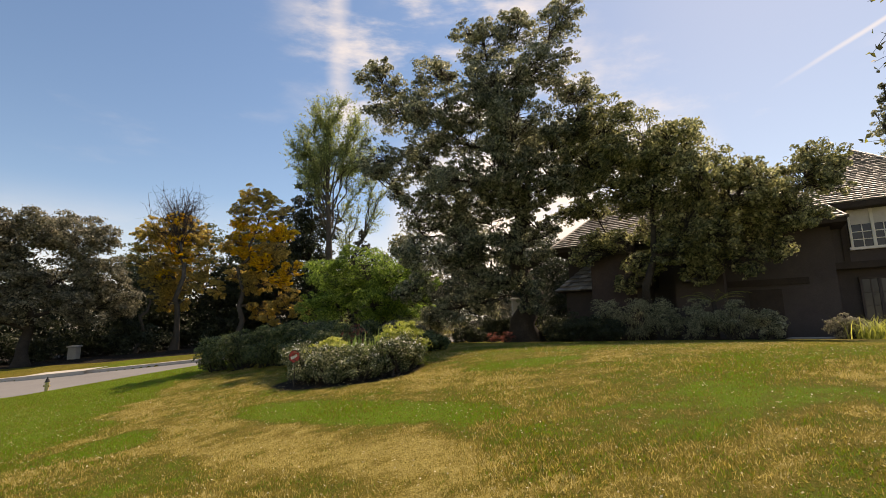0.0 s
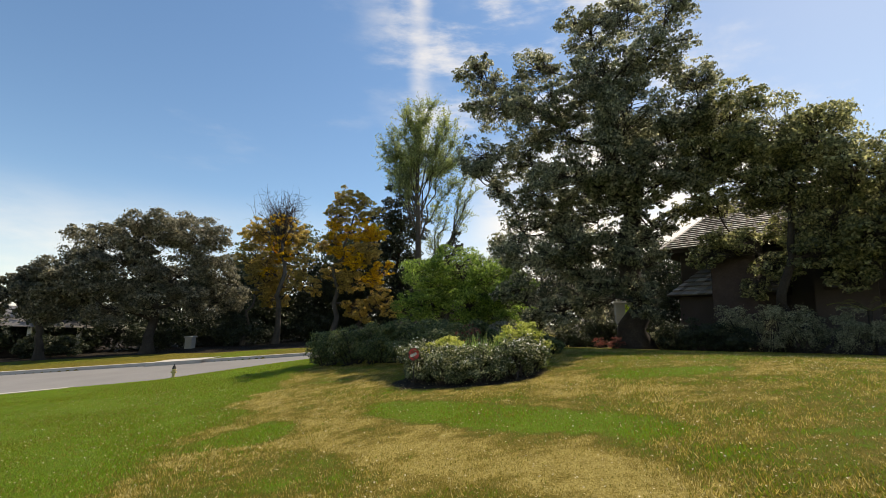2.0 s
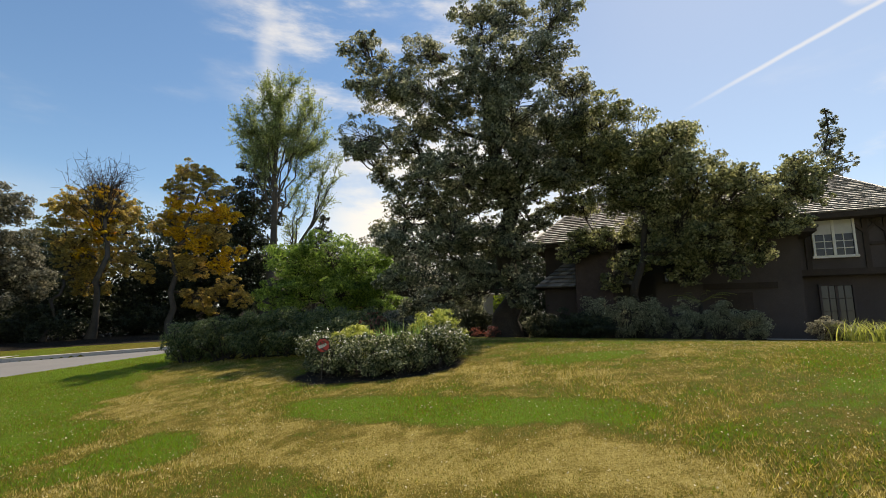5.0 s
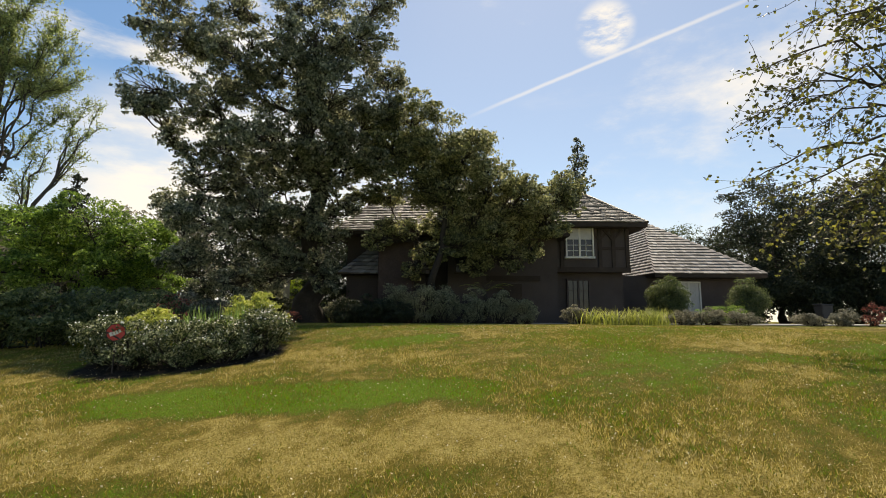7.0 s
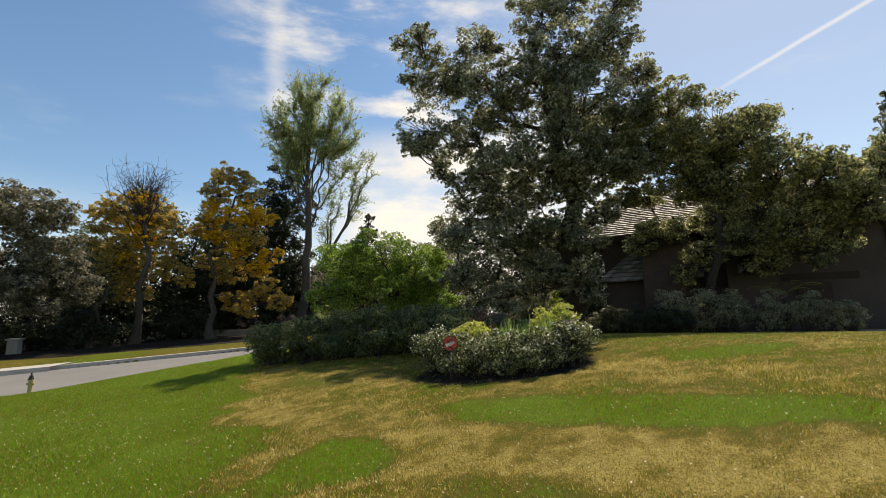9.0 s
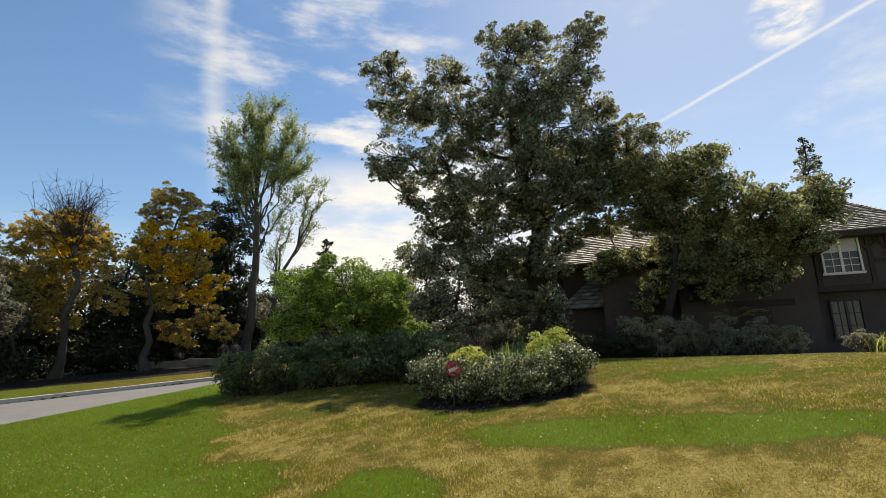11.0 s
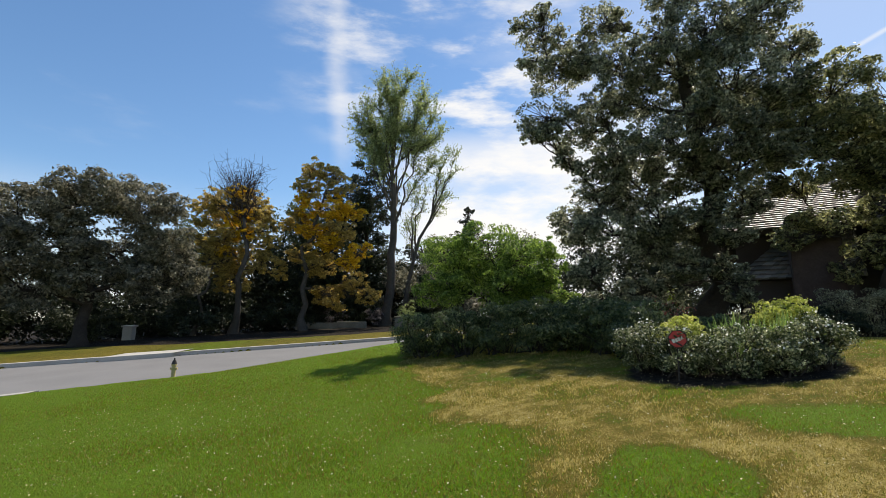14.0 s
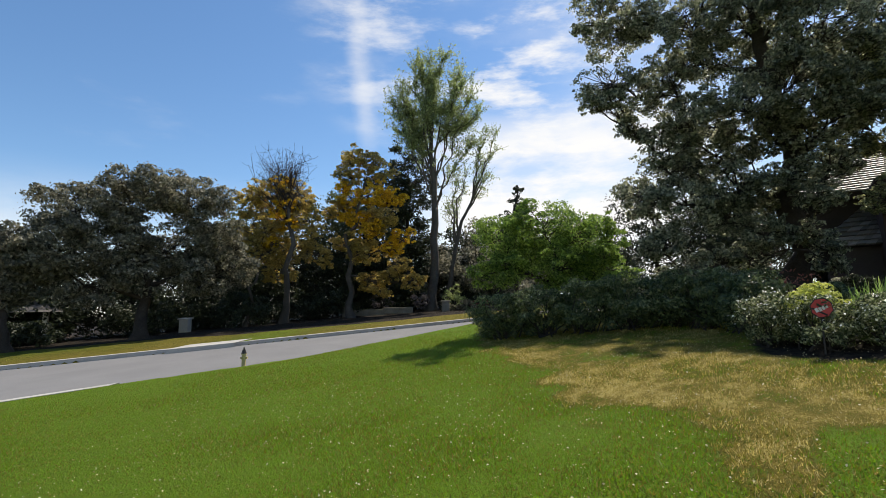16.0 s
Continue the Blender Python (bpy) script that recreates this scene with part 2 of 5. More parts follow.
def glass_mat():
    m, n, l, b = mat_base("window_glass")
    b.inputs["Base Color"].default_value = (0.02, 0.022, 0.025, 1)
    b.inputs["Roughness"].default_value = 0.12
    b.inputs["Specular IOR Level"].default_value = 0.4
    return m


M_glass = glass_mat()

# ---- the lie of the land ----


def sstep(a, b, v):
    t = np.clip((v - a) / (b - a), 0, 1)
    return t * t * (3 - 2 * t)


def road_near(x):
    q = np.minimum(x + 7.76, 0)
    return 24.2 + 0.70 * (x + 7.76) - 0.011 * q * q


def road_far(x):
    return 31.2 + 0.52 * (x + 8.6)


def road_z(x, y):
    return np.clip(0.05 * x + 0.06 * y - 0.6, -3.0, 3.2)


def ground_z(x, y):
    x, y = np.asarray(x, float), np.asarray(y, float)
    lawn = 0.11 * x + 0.09 * y - 0.018
    lawn = np.maximum(lawn, -2.2)
    k = 0.35
    h = np.clip(0.5 + 0.5 * (1.28 - lawn) / k, 0, 1)
    lawn = 1.28 * (1 - h) + lawn * h - k * h * (1 - h)
    zr = road_z(x, y)
    near, far = road_near(x) - y, y - road_far(x)
    w = sstep(0.15, 4.5, near)
    z = zr * (1 - w) + lawn * w
    z = np.where(near > 0, z + 0.02, np.where(far > 0, zr + 0.13 + 0.06 * sstep(0.3, 5, far), zr - 0.10))
    return z


def gz(x, y):
    return float(ground_z(x, y))


def vnoise(x, y, s, seed=0):
    """Smooth value noise on arrays, 0..1."""
    x, y = np.asarray(x) * s + seed * 17.3, np.asarray(y) * s + seed * 9.1
    xi, yi = np.floor(x), np.floor(y)
    fx, fy = x - xi, y - yi
    fx, fy = fx * fx * (3 - 2 * fx), fy * fy * (3 - 2 * fy)

    def hsh(a, b):
        v = np.sin(a * 127.1 + b * 311.7 + seed * 74.7) * 43758.5453
        return v - np.floor(v)

    return (hsh(xi, yi) * (1 - fx) + hsh(xi + 1, yi) * fx) * (1 - fy) + (hsh(xi, yi + 1) * (1 - fx) + hsh(xi + 1, yi + 1) * fx) * fy


# dry and green patches of the lawn: x, y, half-length, half-width, turn in degrees, dryness
PATCHES = [
    (-1.5, 7.6, 2.6, 0.62, -31, -0.75), (-4.75, 7.5, 0.55, 0.62, 20, -0.8), (-5.1, 7.2, 0.9, 0.35, 40, -0.5), (1.6, 9.9, 1.2, 0.5, 0, -0.6),
    (-5.2, 10.6, 1.6, 1.3, 0, 0.25), (-3.0, 7.0, 1.6, 0.8, -25, 0.3), (-1.3, 5.7, 1.8, 0.7, -25, 0.3), (0.9, 8.3, 1.2, 0.6, -35, 0.2), (-4.2, 9.0, 1.2, 0.7, 10, 0.2),
    (2.6, 6.6, 2.4, 1.0, -30, -0.10), (2.4, 4.6, 2.4, 1.6, 0, -0.14), (3.6, 4.5, 0.8, 0.6, 0, 0.3), (-3.9, 5.4, 0.9, 0.4, 20, -0.4),
    (0.87, 4.07, 0.22, 0.16, 10, 0.7), (0.2, 4.0, 0.26, 0.12, 20, 0.7), (0.16, 4.4, 0.15, 0.1, 0, 0.6), (0.75, 3.2, 0.3, 0.1, 0, 0.6),
]


def dryness(x, y):
    x, y = np.asarray(x, float), np.asarray(y, float)
    v = 0.52 + 0.5 * (vnoise(x, y, 0.5, 1) - 0.5) + 0.45 * (vnoise(x, y, 1.6, 2) - 0.5) + 0.55 * (vnoise(x, y, 5.1, 3) - 0.5) + 0.45 * (vnoise(x, y, 11.0, 4) - 0.5)
    for px, py, a, b, turn, amount in PATCHES:
        c, s = math.cos(radians(turn)), math.sin(radians(turn))
        u, w = (c * (x - px) + s * (y - py)) / a, (-s * (x - px) + c * (y - py)) / b
        r = np.sqrt(u * u + w * w) + 0.35 * (vnoise(x, y, 1.8, 5) - 0.5)
        v = v + amount * sstep(1.12, 0.85, r)
    edge = np.interp(y, [3.0, 5.5, 6.6, 7.5, 8.2, 9.3, 9.7, 12.2, 14.0, 16.0], [-4.6, -5.2, -5.8, -6.2, -5.75, -5.6, -6.7, -6.75, -7.4, -7.4])
    v = v - 0.85 * sstep(-0.12, 0.28, edge - x + 0.5 * (vnoise(x, y, 2.2, 6) - 0.5)) * sstep(-1, 1, road_near(x) - y)
    far = y - road_far(x)
    v = np.where(far > 0, 0.42 + 0.5 * (vnoise(x, y, 0.3, 8) - 0.5), v)
    return np.clip(v, 0.02, 0.95)


def soil_shade(x, y):
    """Mulch and bare soil under the trees over the street and in the house's beds; over the street it also paints the
    trees' shade.
    """
    # over the street: the dark ground stands for tree shade as well as mulch
    far = y - road_far(x)
    edge = np.interp(x, [-30, -25, -22, -19, -14], [9.0, 8.0, 6.0, 5.0, 4.5]) + 1.2 * (vnoise(x, y, 0.6, 21) - 0.5)
    v = sstep(0, 0.5, far - edge)
    d = (x + 3.27) * 0.552 + (y - 1.55) * 0.834
    s = (x + 3.27) * 0.834 - (y - 1.55) * 0.552
    bed = sstep(20.2, 20.7, d + 0.5 * (vnoise(x, y, 1.0, 22) - 0.5)) * sstep(-5.5, -5.0, s) * sstep(18, 17, s) * sstep(40, 39, d)
    # soil of the flower bed, with a cut edge
    r = np.hypot((x + 2.0) / 1.62, (y - 11.15) / 1.28) + 0.12 * (vnoise(x, y, 3.0, 23) - 0.5)
    soil = sstep(1.04, 0.97, r)
    return np.clip(np.maximum(np.maximum(v, bed), soil), 0, 1)


def grass_value(n, l, terms):
    """Weighted sum of sockets."""
    s = None
    for sock, w in terms:
        k = n.new("ShaderNodeMath")
        k.operation = "MULTIPLY_ADD"
        l.new(sock, k.inputs[0])
        k.inputs[1].default_value = w
        if s is None:
            k.inputs[2].default_value = 0.0
        else:
            l.new(s, k.inputs[2])
        s = k.outputs[0]
    return s


GRASS = [(0.04, (0.155, 0.30, 0.010)), (0.26, (0.135, 0.23, 0.010)), (0.46, (0.132, 0.128, 0.013)), (0.64, (0.235, 0.18, 0.03)), (0.84, (0.54, 0.43, 0.13)), (1.0, (0.58, 0.49, 0.22))]


def stretched(n, l, sock, lo=0.3, hi=0.7):
    k = n.new("ShaderNodeMapRange")
    l.new(sock, k.inputs[0])
    k.inputs[1].default_value, k.inputs[2].default_value = lo, hi
    return k.outputs[0]


def lawn_mat():
    m, n, l, b = mat_base("lawn")
    dry, bare = n.new("ShaderNodeAttribute"), n.new("ShaderNodeAttribute")
    dry.attribute_name, bare.attribute_name = "dry", "bare"
    f1, f2 = stretched(n, l, noise_node(n, l, 9.0, 4.0, 0.7)), stretched(n, l, noise_node(n, l, 42.0, 3.0, 0.8))
    r = ramp(n, GRASS)
    l.new(grass_value(n, l, [(dry.outputs["Fac"], 0.58), (f1, 0.17), (f2, 0.27)]), r.inputs[0])
    # soil colour, darkened to hold the street trees' shade too
    soil = ramp(n, [(0.3, (0.014, 0.011, 0.008)), (0.7, (0.042, 0.032, 0.022))])
    l.new(f1, soil.inputs[0])
    mx = n.new("ShaderNodeMix")
    mx.data_type = "RGBA"
    l.new(bare.outputs["Fac"], mx.inputs[0])
    hs = n.new("ShaderNodeHueSaturation")
    hs.inputs["Value"].default_value = 0.95
    l.new(r.outputs[0], hs.inputs["Color"])
    l.new(hs.outputs[0], mx.inputs[6])
    l.new(soil.outputs[0], mx.inputs[7])
    l.new(mx.outputs[2], b.inputs["Base Color"])
    b.inputs["Roughness"].default_value = 0.9
    b.inputs["Specular IOR Level"].default_value = 0.15
    bump(n, l, b, f2, 1.0, 0.04)
    return m


def blade_mat():
    m, n, l, b = mat_base("grass_blade")
    dry, geo = n.new("ShaderNodeAttribute"), n.new("ShaderNodeNewGeometry")
    dry.attribute_name = "dry"
    r = ramp(n, GRASS)
    l.new(grass_value(n, l, [(dry.outputs["Fac"], 0.46), (geo.outputs["Random Per Island"], 0.64)]), r.inputs[0])
    l.new(r.outputs[0], b.inputs["Base Color"])
    b.inputs["Roughness"].default_value = 0.5
    b.inputs["Specular IOR Level"].default_value = 0.35
    tr = n.new("ShaderNodeBsdfTranslucent")
    hs = n.new("ShaderNodeHueSaturation")
    hs.inputs["Value"].default_value = 1.5
    l.new(r.outputs[0], hs.inputs["Color"])
    l.new(hs.outputs[0], tr.inputs["Color"])
    ms = n.new("ShaderNodeMixShader")
    ms.inputs[0].default_value = 0.4
    l.new(b.outputs[0], ms.inputs[1])
    l.new(tr.outputs[0], ms.inputs[2])
    l.new(ms.outputs[0], n["Material Output"].inputs[0])
    return m


M_lawn, M_blade = lawn_mat(), blade_mat()

# ---- mesh helpers ----


def mesh_np(name, verts, faces, mat, smooth=False):
    """verts (N,3), faces (F,k) with one k."""
    verts, faces = np.asarray(verts, np.float32), np.asarray(faces, np.int32)
    me = bpy.data.meshes.new(name)
    me.vertices.add(len(verts))
    me.vertices.foreach_set("co", verts.ravel())
    k = faces.shape[1]
    me.loops.add(faces.size)
    me.loops.foreach_set("vertex_index", faces.ravel())
    me.polygons.add(len(faces))
    me.polygons.foreach_set("loop_start", np.arange(0, faces.size, k, dtype=np.int32))
    me.polygons.foreach_set("loop_total", np.full(len(faces), k, np.int32))
    me.polygons.foreach_set("use_smooth", np.full(len(faces), smooth))
    me.update(calc_edges=True)
    me.materials.append(mat)
    return me


def part(name, me, parent, label="", kind=""):
    """Links a mesh (or a bmesh, with its material in a pair) as one part under a thing."""
    ob = new(name, me)
    ob.parent = parent
    ob.matrix_parent_inverse = parent.matrix_world.inverted() if parent else Matrix()
    return tagged(ob, label=label, kind=kind)


def thing(name, at, label, category, group="", kind=""):
    ob = new(name)
    ob.location = at
    ob.empty_display_size = 0.2
    bpy.context.view_layer.update()
    return tagged(ob, label, category, group, kind)


def from_bm(name, bm, mat, smooth=False):
    me = bpy.data.meshes.new(name)
    bm.normal_update()
    bm.to_mesh(me)
    bm.free()
    me.materials.append(mat)
    if smooth:
        for p in me.polygons:
            p.use_smooth = True
    return me


def box_bm(size, m=Matrix(), bevel=0.0, bm=None):
    bm2 = bmesh.new()
    bmesh.ops.create_cube(bm2, size=1.0, matrix=Matrix.Diagonal((*size, 1)))
    if bevel:
        bmesh.ops.bevel(bm2, geom=bm2.edges[:], offset=bevel, segments=1, affect="EDGES")
    bm2.transform(m)
    if bm is None:
        return bm2
    tmp = bpy.data.meshes.new("tmp")
    bm2.to_mesh(tmp)
    bm2.free()
    bm.from_mesh(tmp)
    bpy.data.meshes.remove(tmp)
    return bm


def cyl_bm(r1, r2, h, seg, m=Matrix(), bm=None):
    bm2 = bmesh.new()
    bmesh.ops.create_cone(bm2, cap_ends=True, segments=seg, radius1=r1, radius2=r2, depth=h, matrix=Matrix.Translation((0, 0, h / 2)))
    bm2.transform(m)
    if bm is None:
        return bm2
    tmp = bpy.data.meshes.new("tmp")
    bm2.to_mesh(tmp)
    bm2.free()
    bm.from_mesh(tmp)
    bpy.data.meshes.remove(tmp)
    return bm


class Tubes:
    """Collects tapered tubes into one mesh."""

    def __init__(self):
        self.v, self.f, self.n = [], [], 0

    def add(self, pts, radii, sides):
        pts = np.asarray(pts, float)
        k = len(pts)
        tang = np.gradient(pts, axis=0)
        tang /= np.linalg.norm(tang, axis=1)[:, None] + 1e-9
        up = np.array([0.31, 0.17, 0.93]) if abs(tang[0, 2]) < 0.8 else np.array([1.0, 0.2, 0.1])
        a = np.cross(tang, up)
        a /= np.linalg.norm(a, axis=1)[:, None] + 1e-9
        b = np.cross(tang, a)
        ang = np.arange(sides) * 2 * math.pi / sides
        ring = a[:, None, :] * np.cos(ang)[None, :, None] + b[:, None, :] * np.sin(ang)[None, :, None]
        v = pts[:, None, :] + ring * np.asarray(radii)[:, None, None]
        self.v.append(v.reshape(-1, 3))
        i = np.arange(k - 1)[:, None] * sides
        j = np.arange(sides)[None, :]
        j2 = (j + 1) % sides
        f = np.stack([i + j, i + j2, i + sides + j2, i + sides + j], -1).reshape(-1, 4) + self.n
        self.f.append(f)
        self.n += k * sides

    def mesh(self, name, mat):
        return mesh_np(name, np.concatenate(self.v), np.concatenate(self.f), mat, True)


def bowed(p, q, rng, k=6, bow=0.12, lift=0.0):
    p, q = np.asarray(p, float), np.asarray(q, float)
    t = np.linspace(0, 1, k)[:, None]
    d = np.linalg.norm(q - p)
    off = rng.normal(0, bow * d, 3)
    wig = rng.normal(0, 0.025 * d, (k, 3)) * np.sin(t * math.pi)
    return p + (q - p) * t + off * np.sin(t * math.pi) * (1 - 0.4 * t) + np.array([0, 0, lift * d]) * np.sin(t * math.pi) + wig


def leaf_mesh(name, pts, out, size, mat, rng, slim=0.55, spread=0.6):
    """A rhombic leaf at every point, facing roughly along out."""
    n = len(pts)
    nrm = out + rng.normal(0, spread, (n, 3))
    nrm /= np.linalg.norm(nrm, axis=1)[:, None] + 1e-9
    t = rng.normal(0, 1, (n, 3))
    t -= nrm * np.sum(t * nrm, axis=1)[:, None]
    t /= np.linalg.norm(t, axis=1)[:, None] + 1e-9
    b = np.cross(nrm, t)
    s = (size * rng.uniform(0.6, 1.4, n))[:, None]
    v = np.empty((n, 4, 3))
    v[:, 0] = pts - t * s * 0.5
    v[:, 1] = pts + b * s * slim * 0.5 + nrm * s * 0.12
    v[:, 2] = pts + t * s * 0.5
    v[:, 3] = pts - b * s * slim * 0.5 + nrm * s * 0.12
    f = np.arange(n * 4).reshape(n, 4)
    return mesh_np(name, v.reshape(-1, 3), f, mat)


def clump_points(c, r, n, rng, subs, sub_r=0.30, floor=-0.75):
    """Leaf points on small tufts over and in an ellipsoid. Returns points, outward ways, tuft centres."""
    c, r = np.asarray(c, float), np.asarray(r, float)
    subs = int(subs * 1.3)
    d = rng.normal(0, 1, (subs, 3))
    d /= np.linalg.norm(d, axis=1)[:, None]
    d[:, 2] = np.maximum(d[:, 2], floor)
    rad = rng.uniform(0.25, 1.0, subs)[:, None] ** 0.55
    tc = c + d * r * rad
    tr = sub_r * r.mean() * rng.uniform(0.45, 1.3, subs)
    w = tr ** 2
    which = rng.choice(subs, n, p=w / w.sum())
    e = rng.normal(0, 1, (n, 3)) + d[which] * 0.3 + [0, 0, 0.55]
    e /= np.linalg.norm(e, axis=1)[:, None] + 1e-9
    # a tuft is a ragged dome: most leaves on its skin, some strays outside
    reach = rng.uniform(0.6, 1.05, n)
    reach = np.where(rng.uniform(0, 1, n) < 0.12, reach * rng.uniform(1.1, 1.6, n), reach)
    e *= reach[:, None]
    q = e.copy()
    q[:, 2] *= 0.62
    p = tc[which] + q * tr[which][:, None]
    return p, e + 0.2 * d[which], tc


def tree(name, base, top, radius, clumps, mat, bark, leaf, count, label, seed, category="tree", group="", twigs=True, subs=26, sub_r=0.32, fork=0.35, bare=(), mats=None, lean=0.05, slim=0.55, buds=4):
    """A trunk with limbs to each clump of the crown, twigs to the tufts, and leaves. clumps: x, y, z, radius[, material index]."""
    rng = np.random.default_rng(seed)
    base = np.array([base[0], base[1], gz(base[0], base[1]) - 0.1])
    top = np.asarray(top, float)
    root = thing(name, base, label, category, group)
    tb = Tubes()
    k = 12
    tp = bowed(base, top, rng, k, lean)
    tt = np.linspace(0, 1, k)
    rad = radius * (1 - 0.72 * tt)
    rad[0] *= 1.7
    rad[1] *= 1.12
    tb.add(tp, rad, 12)
    part("trunk", tb.mesh("trunk", bark), root)
    mats = mats or [mat]
    pts, outs = [[] for _ in mats], [[] for _ in mats]
    grown = []
    for c in clumps:
        grown.append((c, True))
        for _ in range(buds):
            w = rng.normal(0, 1, 3)
            w /= np.linalg.norm(w)
            w[2] *= 0.75
            q = np.array(c[:3]) + w * c[3] * rng.uniform(0.75, 1.15)
            grown.append(((*q, c[3] * rng.uniform(0.32, 0.6), *c[4:]), False))
    vol = np.array([c[3] ** 2 for c, _ in grown])
    share = {id(c): v / vol.sum() for (c, _), v in zip(grown, vol)}
    # limbs fork from the nearest wood below them, so that they branch off one another
    lo = max(2, int(fork * (k - 1)))
    nodes, thick = list(tp[lo:]), list(rad[lo:])
    grown.sort(key=lambda g: (not g[1], min(np.linalg.norm(np.array(g[0][:3]) - q) for q in tp[lo:])))
    tw = Tubes()
    for c, main in grown:
        cc = np.array(c[:3])
        nd = np.array(nodes)
        i = int(np.argmin(np.linalg.norm(nd - cc, axis=1) + 1.6 * np.maximum(0, nd[:, 2] - cc[2] + 0.35 * c[3])))
        lr = max(0.03, thick[i] * (0.62 if main else 0.4))
        foot = nd[i]
        lp = bowed(foot, cc, rng, 8, 0.09, 0.05)
        lr = min(lr, 0.05 + 0.03 * np.linalg.norm(cc - foot)) if main else min(lr, 0.035)
        br = Tubes()
        br.add(lp, np.linspace(lr, max(0.014, lr * 0.4), 8), 7)
        if main:
            nodes += list(lp[3:])
            thick += list(np.linspace(lr, lr * 0.4, 8)[3:])
        else:
            tw.v += [v + 0.0 for v in br.v]
            tw.f += [f + tw.n for f in br.f]
            tw.n += br.n
        p, o, tc = clump_points(cc, (c[3], c[3], c[3] * 0.8), max(60, int(count * share[id(c)])), rng, subs if main else subs // 3, sub_r if main else sub_r * 1.25)
        mi = int(c[4]) if len(c) > 4 else 0
        pts[mi].append(p)
        outs[mi].append(o)
        if twigs:
            for q in tc:
                s = lp[rng.integers(3, 8)]
                tw.add(bowed(s, q, rng, 4, 0.12), (min(0.022, lr * 0.3), 0.014, 0.01, 0.006), 3)
        if main:
            part("limb", br.mesh("limb", bark), root)
    if tw.n:
        part("twig_spray", tw.mesh("twig_spray", bark), root, kind="stuff")
    for x, y, z, spread_r, num in bare:
        i = int(0.8 * (k - 1))
        br = Tubes()
        for _ in range(num):
            w = rng.normal(0, 1, 3)
            w *= spread_r * rng.uniform(0.3, 1.0) / np.linalg.norm(w)
            q = np.array([x, y, z]) + w * (1.2, 1.2, 0.8)
            lp = bowed(tp[rng.integers(i - 2, k)], q, rng, 6, 0.08)
            br.add(lp, np.linspace(0.03, 0.009, 6), 4)
            for _ in range(9):
                s = lp[rng.integers(2, 6)]
                br.add(bowed(s, s + rng.normal(0, 0.38, 3) + [0, 0, 0.25], rng, 4, 0.1), (0.012, 0.01, 0.008, 0.006), 3)
        part("bare_twig_spray", br.mesh("bare_twig_spray", M_bark), root, "leafless twigs", "stuff")
    for i, m in enumerate(mats):
        if pts[i]:
            part("crown", leaf_mesh("crown", np.concatenate(pts[i]), np.concatenate(outs[i]), leaf, m, rng, slim), root, kind="stuff")
    return root


def spray_tree(name, stem, radius, limbs, mat, bark, leaf, label, seed, group, twig, per, leaves, up=0.8, slim=0.6, start=0.3, lr=0.11, fine=0.014):
    """An open tree: a stem through points, long limbs (place on the stem 0..1, tip), twigs along them and leaves strung on the twigs."""
    rng = np.random.default_rng(seed)
    stem = np.array(stem, float)
    root = thing(name, stem[0], label, "tree", group)
    u = np.linspace(0, len(stem) - 1, 16)
    sp = np.stack([np.interp(u, np.arange(len(stem)), stem[:, i]) for i in range(3)], -1)
    sp[1:-1] += rng.normal(0, radius * 0.25, (14, 3))
    tb = Tubes()
    rad = radius * (1 - 0.85 * np.linspace(0, 1, 16))
    rad[0] *= 1.4
    tb.add(sp, rad, 10)
    part("trunk", tb.mesh("trunk", bark), root)
    tw, P = Tubes(), []
    for f, tip in limbs:
        i = min(15, int(f * 15))
        lp = bowed(sp[i], tip, rng, 10, 0.05, 0.04 if up > 0 else 0.12)
        br = Tubes()
        r0 = min(lr, rad[i] * 0.7)
        br.add(lp, np.linspace(r0, fine, 10), 6)
        part("limb", br.mesh("limb", bark), root)
        for _ in range(per):
            a = rng.uniform(start, 1.0) * 9
            j = min(8, int(a))
            s = lp[j] + (lp[j + 1] - lp[j]) * (a - j)
            way = (lp[j + 1] - lp[j]) / (np.linalg.norm(lp[j + 1] - lp[j]) + 1e-6)
            way = way * 0.7 + rng.normal(0, 0.55, 3) + [0, 0, up * 0.6]
            q = s + way / np.linalg.norm(way) * twig * rng.uniform(0.4, 1.2)
            line = bowed(s, q, rng, 5, 0.08)
            tw.add(line, np.linspace(fine * 1.1, fine * 0.45, 5), 3)
            t = rng.uniform(0.15, 1.03, leaves) * 3.99
            k = np.minimum(3, t.astype(int))
            P.append(line[k] + (line[k + 1] - line[k]) * (t - k)[:, None] + rng.normal(0, leaf * 0.6, (leaves, 3)))
    part("twig_spray", tw.mesh("twig_spray", bark), root, kind="stuff")
    P = np.concatenate(P)
    part("crown", leaf_mesh("crown", P, rng.normal(0, 1, P.shape) + [0, 0, 0.5], leaf, mat, rng, slim), root, kind="stuff")
    return root


